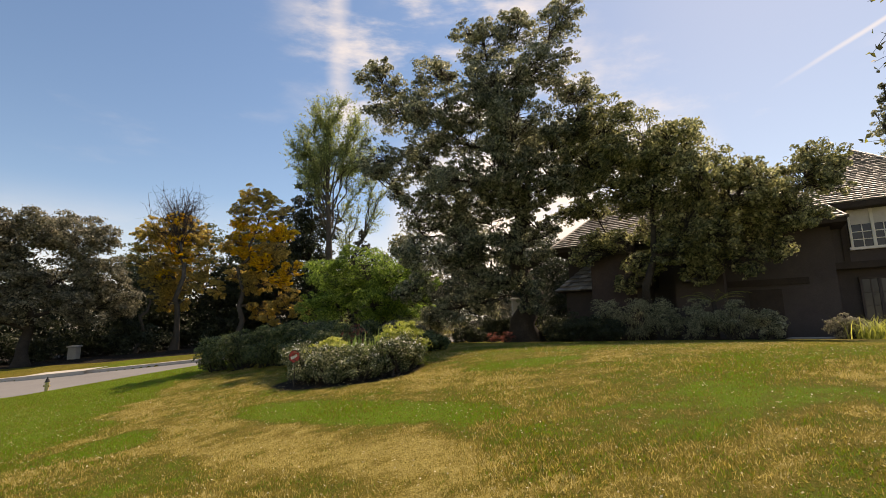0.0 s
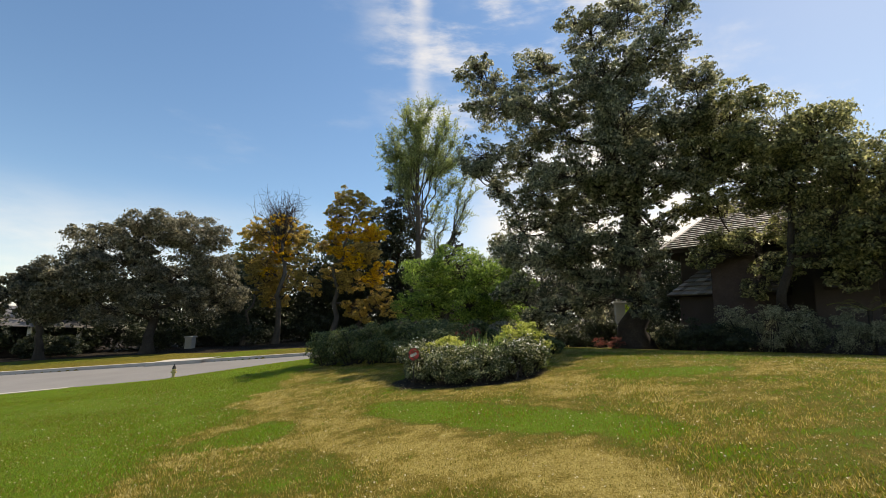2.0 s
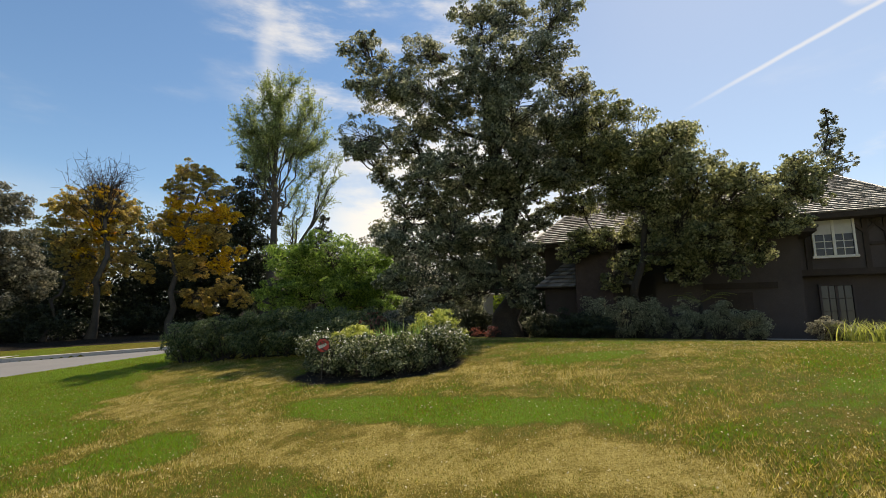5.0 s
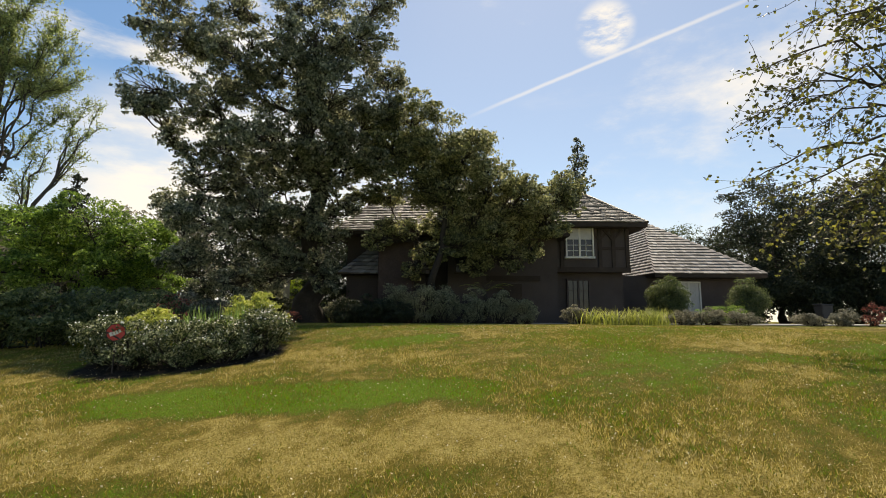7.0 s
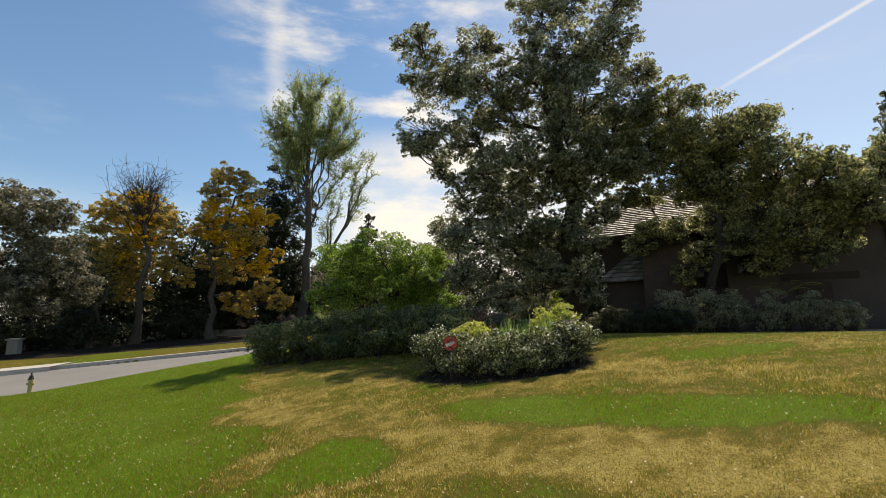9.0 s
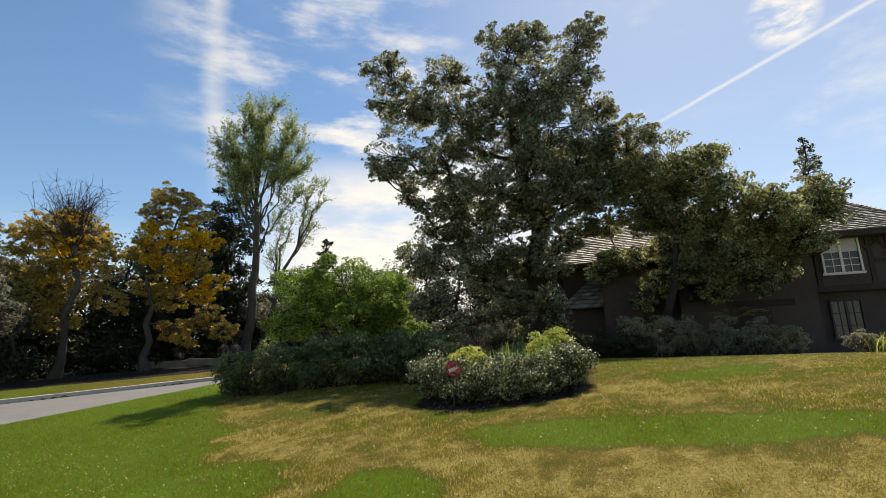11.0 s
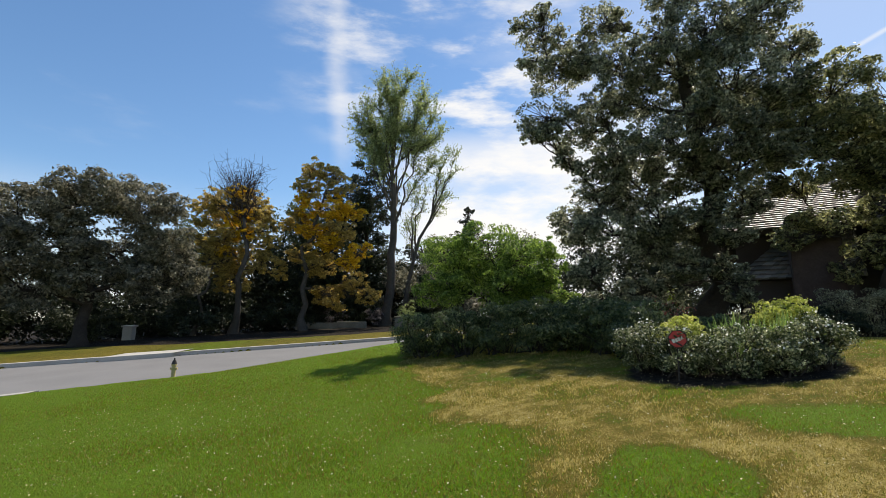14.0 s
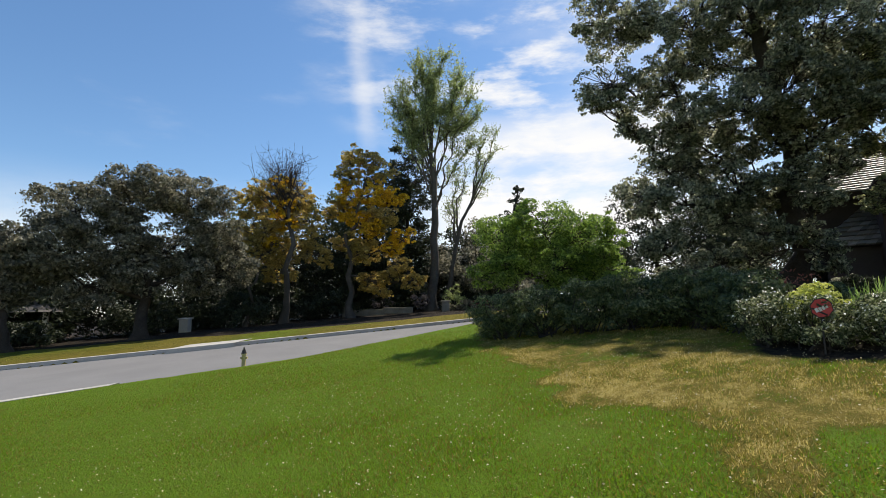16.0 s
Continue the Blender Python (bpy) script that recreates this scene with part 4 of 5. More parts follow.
tree("oak_tree", (x, y), (tx, ty, 7.4), 0.2, OAK2, M_oak2, M_bark, 0.115, 115000, "spreading live oak with yellow-green leaves against the house", 5, subs=44, sub_r=0.26, lean=0.06, fork=0.6)
GREEN = [(-6.1, 26.6, 4.9, 1.3), (-4.2, 26.4, 5.2, 1.4), (-2.4, 26.0, 4.7, 1.3), (-5.9, 26.5, 3.3, 1.3), (-3.5, 26.0, 3.3, 1.4), (-1.5, 25.8, 3.1, 1.2), (-4.5, 28.0, 4.4, 1.6), (-2.3, 27.8, 4.0, 1.5)]
tree("fruit_tree", (-3.8, 26.5), (-3.7, 26.4, 4.2), 0.18, GREEN, M_green, M_bark, 0.115, 56000, "round fresh-green garden tree behind the hedge", 7, subs=30)
tree("conifer", (-4.8, 30.0), (-4.9, 30.0, 8.2), 0.14, [(-4.9, 30, 7.9, 0.28), (-4.9, 30, 7.2, 0.5), (-4.9, 30, 6.3, 0.75), (-4.9, 30, 5.2, 1.0)], M_dark, M_bark, 0.12, 5000, "slim dark conifer rising behind a garden tree", 8, subs=14)
TIPS = [(-13.5, 43.2, 19.1), (-12.7, 44.8, 21.2), (-11.7, 43.6, 23.0), (-10.5, 44.4, 23.7), (-9.0, 43.5, 23.2), (-7.9, 44.6, 22.3), (-6.9, 43.8, 20.2), (-13.2, 44.6, 17.1), (-7.4, 45.0, 17.7), (-11.2, 42.8, 21.6), (-9.8, 45.4, 21.8), (-8.3, 43.0, 20.2), (-12.2, 45.6, 18.6), (-10.8, 43.0, 18.6), (-9.2, 45.0, 18.8), (-11.4, 44.0, 16.4), (-12.8, 43.6, 20.2), (-7.6, 44.2, 21.4), (-10.0, 43.2, 20.4), (-13.0, 44.0, 18.2)]
spray_tree("poplar", [(-10.6, 44, 1.4), (-10.3, 44, 5.4), (-10.2, 44, 8.7), (-10.2, 44, 11.6), (-10.4, 44, 15.0), (-10.5, 44, 19.0), (-10.5, 44, 22.0)], 0.42, [(0.48 + 0.4 * (i % 5) / 5, p) for i, p in enumerate(TIPS)] + [(0.45, (-7.0, 44, 15.7)), (0.46, (-6.4, 44, 18.4))],
           M_poplar, M_palebark, 0.15, "tall vase-shaped tree in sparse spring leaf with pale limbs", 9, "spring trees", 1.7, 60, 30, up=0.7, start=0.4, lr=0.09)
spray_tree("poplar", [(-9.4, 44.4, 1.6), (-8.9, 44.2, 4.9), (-8.1, 44.2, 8.6), (-6.8, 44.2, 11.5), (-5.8, 44.2, 13.9)], 0.24, [(0.7, (-5.0, 44, 16.6)), (0.75, (-5.6, 44.4, 17.1)), (0.7, (-6.3, 43.8, 15.4)), (0.72, (-4.8, 44.5, 15.3)), (0.6, (-5.6, 44, 12.9)), (0.45, (-8.2, 44, 12.5)), (0.5, (-7.3, 44.4, 13.4)), (0.4, (-9.0, 44, 10.1))],
           M_poplar, M_palebark, 0.13, "slim leaning tree in thin spring leaf", 10, "spring trees", 1.0, 30, 18, up=0.7)
GOLD_A = [(-21.4, 39.3, 11.2, 0.9, 0), (-22.6, 39.3, 10.3, 1.4, 1), (-20.1, 39.3, 10.4, 1.3, 1), (-21.3, 39.3, 8.5, 1.3, 0), (-23.4, 39.3, 8.1, 1.5, 1), (-19.2, 39.3, 8.4, 1.3, 1), (-22.5, 39.3, 6.4, 1.5, 1), (-20.4, 39.3, 6.4, 1.4, 1), (-21.8, 38.5, 6.7, 0.6, 0), (-18.7, 39.3, 5.9, 1.2, 1), (-21.2, 39.3, 4.7, 1.3, 1), (-23.7, 39.3, 10.2, 1.1, 1), (-20.6, 38.7, 9.4, 0.7, 0)]
tree("golden_tree", (-21.1, 39.4), (-21.3, 39.3, 11.6), 0.24, GOLD_A, M_gold, M_palebark, 0.15, 46000, "half-bare tree turning golden brown beside the street", 13, group="golden trees", subs=30, sub_r=0.2, bare=[(-21.4, 39.3, 12.4, 2.2, 90)], mats=[M_gold, M_brown])
tree("golden_tree", (-23.4, 38.2), (-22.4, 38.6, 7.2), 0.15, [(-22.0, 38.6, 7.6, 1.0, 1), (-22.8, 38.4, 6.6, 0.9, 1), (-21.8, 38.6, 6.0, 0.8, 1)], M_gold, M_palebark, 0.14, 4000, "thin leaning stem with a few olive sprays", 14, group="golden trees", subs=24, sub_r=0.2, mats=[M_gold, M_brown])
GOLD_B = [(-16.2, 41.0, 13.7, 1.2, 1), (-14.4, 41.0, 12.8, 1.3, 1), (-16.6, 41.0, 12.0, 1.2, 1), (-14.8, 40.6, 10.6, 1.4, 0), (-16.6, 41.0, 10.5, 1.2, 0), (-13.1, 41.0, 10.4, 1.0, 0), (-14.0, 41.0, 8.9, 1.3, 1), (-16.2, 41.0, 8.7, 1.2, 0), (-14.9, 40.2, 7.7, 1.0, 0), (-12.4, 40.4, 7.0, 1.0, 0), (-13.4, 40.4, 6.4, 0.9, 0), (-15.3, 41.0, 6.0, 1.3, 1), (-13.1, 41.0, 5.1, 1.2, 1), (-11.8, 41.0, 3.8, 1.0, 1), (-14.8, 41.0, 3.9, 1.3, 1), (-17.0, 41.0, 7.0, 1.2, 1), (-17.4, 41.0, 9.6, 1.0, 1)]
tree("golden_tree", (-16.4, 40.7), (-15.4, 41, 12.0), 0.24, GOLD_B, M_gold, M_palebark, 0.15, 60000, "slender olive-brown tree with bright golden yellow sprays", 15, group="golden trees", subs=30, sub_r=0.22, mats=[M_gold, M_brown])
tree("background_tree", (-12.6, 47.5), (-12.8, 47.5, 14), 0.3, [(-13.2, 47.5, 15.6, 1.6), (-11.8, 47.5, 13.4, 1.8), (-14.2, 47.3, 13.4, 1.8), (-12.4, 47.5, 11, 2.0), (-14.4, 47, 10.4, 1.8), (-12.0, 47.5, 8, 2.0)], M_dark, M_bark, 0.24, 12000, "tall dark green tree behind golden trees", 16, subs=26)
LEFT = [(-29.6, 30.0, 7.3, 2.0), (-28.2, 31.0, 8.2, 1.9), (-26.6, 32.0, 8.8, 2.0), (-24.9, 33.1, 8.4, 1.9), (-30.4, 29.3, 5.0, 2.1), (-28.0, 31.2, 5.6, 2.2), (-25.4, 33.0, 5.8, 2.2), (-23.6, 33.8, 6.0, 1.7), (-26.8, 32.2, 3.8, 1.7), (-23.8, 33.6, 3.8, 1.8), (-29.2, 30.6, 3.2, 1.7), (-31.4, 28.9, 3.4, 1.5), (-22.4, 34.4, 4.6, 1.6)]
tree("street_oak", (-26.9, 32.2), (-27.2, 31.9, 7.0), 0.36, LEFT, M_grey, M_bark, 0.17, 95000, "broad grey-green oak across the street", 17, group="street oaks", subs=34)
tree("street_oak", (-31.6, 28.6), (-31.8, 28.4, 4.6), 0.26, [(-31.2, 28.8, 4.8, 1.5), (-32.4, 28.0, 4.6, 1.4), (-30.4, 29.4, 4.2, 1.4), (-33.4, 27.4, 3.8, 1.3), (-32.0, 28.6, 3.2, 1.4)], M_grey, M_bark, 0.19, 26000, "smaller grey-green oak across the street", 18, group="street oaks", subs=28)
tree("street_tree", (-40.0, 20.5), (-40, 20.5, 6.0), 0.3, [(-39.6, 20.8, 6.8, 1.4), (-40.8, 20, 5.6, 1.6), (-39.4, 21, 4.4, 1.5), (-41, 19.6, 3.4, 1.5)], M_brown, M_bark, 0.22, 7000, "brownish budding tree across the street", 19, subs=22)


def wood(name, spots, mat, leaf, count, label, seed, group="background trees"):
    for i, (x, y, h, r) in enumerate(spots):
        rng = np.random.default_rng(seed + i)
        g = gz(x, y)
        cl = [(x + rng.normal(0, r * 0.5), y + rng.normal(0, r * 0.3), g + h * f, r * rng.uniform(0.55, 0.8)) for f in (0.9, 0.75, 0.7, 0.55, 0.5, 0.35, 0.25)]
        tree(name, (x, y), (x, y, g + h * 0.8), 0.2, cl, mat, M_bark, leaf, count, label, seed + i, group=group, twigs=False, subs=22, sub_r=0.42, fork=0.2)


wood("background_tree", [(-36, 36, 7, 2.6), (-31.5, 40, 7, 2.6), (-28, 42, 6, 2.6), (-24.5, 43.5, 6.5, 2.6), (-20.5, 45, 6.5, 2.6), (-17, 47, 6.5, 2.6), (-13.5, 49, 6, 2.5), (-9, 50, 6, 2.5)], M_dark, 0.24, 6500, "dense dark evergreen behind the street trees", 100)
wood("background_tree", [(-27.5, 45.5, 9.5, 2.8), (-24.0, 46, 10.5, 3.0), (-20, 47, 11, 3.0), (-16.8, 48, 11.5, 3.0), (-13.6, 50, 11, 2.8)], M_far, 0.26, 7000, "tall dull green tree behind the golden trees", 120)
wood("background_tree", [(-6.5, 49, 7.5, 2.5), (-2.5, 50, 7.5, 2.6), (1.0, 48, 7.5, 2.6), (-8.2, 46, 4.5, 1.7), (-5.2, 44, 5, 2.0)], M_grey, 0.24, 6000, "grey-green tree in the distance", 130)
# added to close the bright gap by the trunk; shade is in the leaf colour
wood("garden_tree", [(5.2, 29.0, 5.6, 1.9), (3.2, 31.5, 6.0, 2.0), (8.0, 33.5, 6.5, 2.2), (11.5, 36.5, 6.5, 2.3), (6.5, 33, 6, 2.0)], M_dark, 0.15, 9000, "dark evergreen added behind the oak, shade put into its leaves", 150)
for i, (s, d, h, r) in enumerate([(21, 52, 10.5, 2.2), (23.5, 50, 10.0, 2.2), (26, 52, 10.8, 2.6), (28.5, 50, 9.6, 2.6), (31, 50, 10.2, 2.8), (34, 48, 10.8, 3.0), (37, 46, 9.5, 3.0)]):
    x, y = hxy(s, d)
    wood("background_tree", [(x, y, h * 1.2, r * 1.2)], M_far, 0.26, 4500, "hazy trees beyond the house", 170 + i)
for i, (s, d, h, r) in enumerate([(18.0, 26, 7.5, 2.2), (21.0, 25, 8.0, 2.6), (24, 24, 7.5, 2.6), (20.0, 29, 7.0, 2.4), (16.5, 30, 5.0, 1.8), (23, 20, 5, 2.2)]):
    x, y = hxy(s, d)
    wood("background_tree", [(x, y, h * 1.2, r * 1.2)], M_dark, 0.17, 20000, "dark evergreen beside the driveway", 190 + i)
x, y, z = 23.70, 24.40, 14.40
tree("conifer", (x, y), (x, y, z), 0.14, [(x, y, z - 0.1, 0.22), (x, y, z - 0.7, 0.45), (x + 0.1, y, z - 1.5, 0.6), (x - 0.1, y, z - 2.4, 0.8), (x, y, z - 3.4, 0.9)], M_oak, M_bark, 0.12, 4200, "slim evergreen rising behind the roof", 230, subs=20, sub_r=0.26)

# screen added to fill the dark below the crowns; shade is in its colour
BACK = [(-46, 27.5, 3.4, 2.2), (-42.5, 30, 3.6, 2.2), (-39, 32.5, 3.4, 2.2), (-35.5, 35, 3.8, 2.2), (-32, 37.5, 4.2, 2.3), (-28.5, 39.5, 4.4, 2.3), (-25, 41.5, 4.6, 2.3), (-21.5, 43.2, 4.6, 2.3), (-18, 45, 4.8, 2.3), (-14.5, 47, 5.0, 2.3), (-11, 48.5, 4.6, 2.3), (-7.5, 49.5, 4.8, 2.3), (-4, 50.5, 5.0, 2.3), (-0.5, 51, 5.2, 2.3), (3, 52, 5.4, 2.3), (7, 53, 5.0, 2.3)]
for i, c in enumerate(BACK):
    shrub("tall_hedge", [c, (c[0] + 1.5, c[1] + 0.8, c[2] * 0.95, c[3] * 0.9)], M_dark, 0.26, 5200, "tall dark evergreen screen with deep shade in its leaf colour", 400 + i, "hedge", "evergreen screen", subs=40, sub_r=0.4, stems=False)
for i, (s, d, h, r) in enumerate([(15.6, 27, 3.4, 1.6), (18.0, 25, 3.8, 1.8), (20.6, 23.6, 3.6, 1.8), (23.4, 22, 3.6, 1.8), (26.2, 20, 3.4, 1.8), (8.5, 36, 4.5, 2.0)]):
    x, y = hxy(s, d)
    shrub("tall_hedge", [(x, y, h * 1.2, r * 1.2), (x + 0.9, y - 0.7, h * 1.1, r * 1.1)], M_dark, 0.18, 15000, "tall dark evergreen screen with deep shade in its leaf colour", 430 + i, "hedge", "evergreen screen", subs=40, sub_r=0.4, stems=False)

# row added along the verge; near-black leaves paint the shadow under the trees
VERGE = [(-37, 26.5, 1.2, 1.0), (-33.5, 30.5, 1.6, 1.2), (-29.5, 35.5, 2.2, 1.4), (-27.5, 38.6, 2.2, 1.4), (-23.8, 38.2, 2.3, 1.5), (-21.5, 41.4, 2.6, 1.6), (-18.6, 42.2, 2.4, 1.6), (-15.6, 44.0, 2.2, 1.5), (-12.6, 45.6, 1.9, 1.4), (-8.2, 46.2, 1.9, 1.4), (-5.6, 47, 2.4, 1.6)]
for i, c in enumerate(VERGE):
    shrub("understory_shrub", [c, (c[0] + 1.2, c[1] + 0.6, c[2] * 0.9, c[3] * 0.9), (c[0] - 1.2, c[1] + 0.3, c[2] * 0.8, c[3] * 0.9)], M_dark, 0.2, 4200, "dark shrub with the street trees' shade in its leaf colour", 460 + i, "shrub", "understory shrubs", stems=False)
for i, (x, y, h, r, m) in enumerate([(-11.4, 43.0, 1.5, 0.7, M_mauve), (-14.6, 43.4, 1.9, 0.8, M_mauve), (-8.6, 43.2, 2.0, 0.8, M_poplar), (-7.8, 41.4, 0.7, 0.7, M_grey), (-9.2, 41.2, 0.55, 0.5, M_grey)]):
    shrub("flowering_shrub", [(x, y, h, r)], m, 0.12, 1500, "pale flowering shrub beside the garden wall", 480 + i, "shrub", "flowering shrubs", subs=18)
shrub("red_flowers", [(-7.2, 42.0, 0.6, 0.35), (-6.4, 42.3, 0.6, 0.35)], M_red, 0.1, 500, "bed of red flowers across the street", 490, "flowers")
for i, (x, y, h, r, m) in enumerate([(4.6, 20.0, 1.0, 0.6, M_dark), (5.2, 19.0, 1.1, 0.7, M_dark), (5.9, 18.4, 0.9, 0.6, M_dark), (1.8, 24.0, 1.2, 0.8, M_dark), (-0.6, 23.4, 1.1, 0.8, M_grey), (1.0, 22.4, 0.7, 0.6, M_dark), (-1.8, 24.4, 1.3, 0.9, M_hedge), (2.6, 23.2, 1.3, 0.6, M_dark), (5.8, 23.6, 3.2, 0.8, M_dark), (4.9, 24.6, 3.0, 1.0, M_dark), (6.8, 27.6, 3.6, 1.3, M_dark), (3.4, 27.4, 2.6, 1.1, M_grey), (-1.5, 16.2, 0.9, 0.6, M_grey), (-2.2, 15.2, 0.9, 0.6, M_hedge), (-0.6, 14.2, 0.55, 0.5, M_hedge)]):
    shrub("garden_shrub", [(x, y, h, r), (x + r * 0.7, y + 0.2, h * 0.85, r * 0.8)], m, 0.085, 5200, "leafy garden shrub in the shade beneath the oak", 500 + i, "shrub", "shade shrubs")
shrub("red_flowers", [(2.6, 20.6, 0.45, 0.3), (2.1, 21.0, 0.4, 0.25)], M_red, 0.07, 500, "red flowers at the foot of the oak", 520, "flowers")
shrub("red_flowers", [(-2.35, 12.6, 1.2, 0.25), (-2.05, 12.5, 1.1, 0.2)], M_red, 0.06, 420, "red-leaved stems behind the flower bed", 521, "flowers")
shrub("lime_shrub", [(4.6, 26.4, 2.4, 0.6)], M_lime, 0.12, 900, "bright lime-green shrub catching the sun", 522)
bm = box_bm((0.45, 0.45, 2.2), Matrix.Translation((3.9, 26.2, gz(3.9, 26.2) + 1.0)), 0.02)
box_bm((0.6, 0.6, 0.1), Matrix.Translation((3.9, 26.2, gz(3.9, 26.2) + 2.15)), 0.02, bm)
tagged(new("gate_pillar", from_bm("gate_pillar", bm, M_concrete)), "grey masonry pillar beyond the oak", "pillar")

# tree fern
fx, fy = hxy(1.27, 15.9)
fg = gz(fx, fy)
fern = thing("tree_fern", (fx, fy, fg), "small tree fern with spreading pale fronds", "fern")
tb = Tubes()
tb.add([(fx, fy, fg - 0.05), (fx, fy, fg + 0.6), (fx, fy, fg + 1.34)], (0.08, 0.07, 0.06), 8)
part("trunk", tb.mesh("trunk", M_bark), fern)
rngf = np.random.default_rng(55)
for i in range(13):
    a = i * 2 * math.pi / 13 + rngf.normal(0, 0.15)
    tt = np.linspace(0, 1, 20)
    L, up = rngf.uniform(0.9, 1.2), rngf.uniform(0.14, 0.46)
    cx, cy, cz = fx + math.cos(a) * L * tt, fy + math.sin(a) * L * tt, fg + 1.32 + up * np.sin(tt * 2.2)
    V, F = [], []
    for j in range(1, 20):
        w = 0.17 * math.sin(min(1.0, tt[j] * 1.15) * math.pi * 0.9 + 0.25)
        for sgn in (-1, 1):
            k = len(V)
            p = np.array((cx[j], cy[j], cz[j]))
            side = np.array((-math.sin(a), math.cos(a), -0.25 * 0)) * sgn * w + np.array((math.cos(a), math.sin(a), 0)) * 0.05
            al = np.array((math.cos(a), math.sin(a), 0)) * 0.016
            V += [p - al, p + al, p + side + (0, 0, -0.03)]
            F.append((k, k + 1, k + 2))
    part("frond", mesh_np("frond", V, F, M_ygrass), fern)

# bin by the driveway
bx, by = hxy(16.0, 20.8)
bgz = gz(bx, by) + 0.04
bin_ = thing("wheeled_bin", (bx, by, bgz), "dark plastic wheeled bin beside the driveway", "bin")
bm = bmesh.new()
bmesh.ops.create_cone(bm, cap_ends=True, segments=4, radius1=0.36, radius2=0.44, depth=0.95, matrix=Matrix.Translation((bx, by, bgz + 0.52)) @ pose(0, 0, 0, 0, 0, 12))
bmesh.ops.bevel(bm, geom=bm.edges[:], offset=0.03, segments=2, affect="EDGES")
part("body", from_bm("body", bm, M_plastic), bin_)
part("lid", from_bm("lid", box_bm((0.66, 0.68, 0.07), Matrix.Translation((bx, by, bgz + 1.03)) @ pose(0, 0, 0, 4, 0, 57), 0.02), M_plastic), bin_)
for k in (-0.25, 0.25):
    part("wheel", from_bm("wheel", cyl_bm(0.1, 0.1, 0.06, 14, Matrix.Translation((bx + k, by + 0.3, bgz + 0.1)) @ pose(0, 0, 0, 0, 90, 0)), M_plastic), bin_)

# low wall with pillars across the street, and a white box on a post
WL = [(-17.0, 42.6), (-14.2, 42.4), (-11.9, 42.0)]
for i, ((ax, ay), (cx, cy)) in enumerate(zip(WL[:-1], WL[1:])):
    d = Vector((cx - ax, cy - ay, 0))
    g = min(gz(ax, ay), gz(cx, cy))
    bm = box_bm((d.length, 0.3, 0.5), Matrix.Translation(((ax + cx) / 2, (ay + cy) / 2, g + 0.3)) @ Matrix.Rotation(math.atan2(d.y, d.x), 4, "Z"), 0.02)
    tagged(new("garden_wall", from_bm("garden_wall", bm, M_stone)), "low pale garden wall across the street", "wall", kind="structure")
for x, y in ((-17.2, 42.6), (-9.3, 40.9)):
    g = gz(x, y)
    bm = box_bm((0.55, 0.55, 0.75), Matrix.Translation((x, y, g + 0.33)), 0.02)
    box_bm((0.7, 0.7, 0.12), Matrix.Translation((x, y, g + 0.75)), 0.03, bm)
    tagged(new("gate_pillar", from_bm("gate_pillar", bm, M_stone)), "pale masonry gate pillar with a flat cap", "pillar", "street pillars")
ux, uy = -26.5, 36.2
ug = gz(ux, uy)
box = thing("utility_box", (ux, uy, ug), "pale grey box with a tilted lid under the trees", "box")
part("body", from_bm("body", box_bm((0.6, 0.5, 0.9), Matrix.Translation((ux, uy, ug + 0.4)), 0.02), M_concrete), box)
part("lid", from_bm("lid", box_bm((0.78, 0.64, 0.1), Matrix.Translation((ux, uy, ug + 0.89)) @ pose(0, 0, 0, 6, 0, 0), 0.02), M_concrete), box)

# single-storey house across the street, in the shade of oaks
fh = thing("bungalow", (-41.0, 33.0, gz(-41, 33)), "low single-storey house with a shake roof in shade", "house")
BM = Matrix.Translation((-41.0, 33.0, gz(-41, 33))) @ Matrix.Rotation(radians(27), 4, "Z")
part("wall", from_bm("wall", box_bm((13, 6, 2.6), BM @ Matrix.Translation((0, 1.5, 1.2))), M_timber), fh)
bm = bmesh.new()
rv = [bm.verts.new(BM @ Vector(p)) for p in ((-7.4, -3.2, 2.35), (7.4, -3.2, 2.35), (7.4, 5.4, 2.35), (-7.4, 5.4, 2.35), (-5.5, 1.1, 4.0), (5.5, 1.1, 4.0))]
for f in ((0, 1, 5, 4), (1, 2, 5), (2, 3, 4, 5), (3, 0, 4), (3, 2, 1, 0)):
    bm.faces.new([rv[i] for i in f])
part("roof", from_bm("roof", bm, M_shake), fh)
for k in (-6.5, -3.2, 0.2, 3.5, 6.6):
    part("post", from_bm("post", box_bm((0.28, 0.28, 2.4), BM @ Matrix.Translation((k, -2.7, 1.15)), 0.01), M_cream), fh)
part("bench_wall", from_bm("bench_wall", box_bm((4.0, 0.4, 0.45), BM @ Matrix.Translation((-3.5, -3.4, 0.2)), 0.02), M_cream), fh)

# near sycamore with thin spring leaf
x, y = 9.0, 3.2
SYC = [(5.3, 5.4, 4.7), (5.2, 4.9, 5.5), (5.2, 4.4, 5.9), (5.2, 4.1, 6.4), (5.5, 3.8, 5.8), (5.5, 4.7, 5.1), (5.6, 4.9, 4.7), (5.8, 4.5, 4.5), (6.0, 4.1, 4.3), (5.8, 3.6, 5.1), (5.6, 5.4, 3.8), (5.9, 5.1, 3.0), (6.1, 4.8, 2.6), (6.2, 4.4, 3.0), (6.2, 4.1, 3.3), (5.9, 4.9, 3.6), (6.3, 4.2, 2.7), (5.6, 3.5, 5.6), (6.2, 3.9, 3.7), (6.8, 3.6, 3.0), (6.8, 3.8, 6.6), (7.4, 3.0, 4.6), (7.2, 3.4, 2.8)]
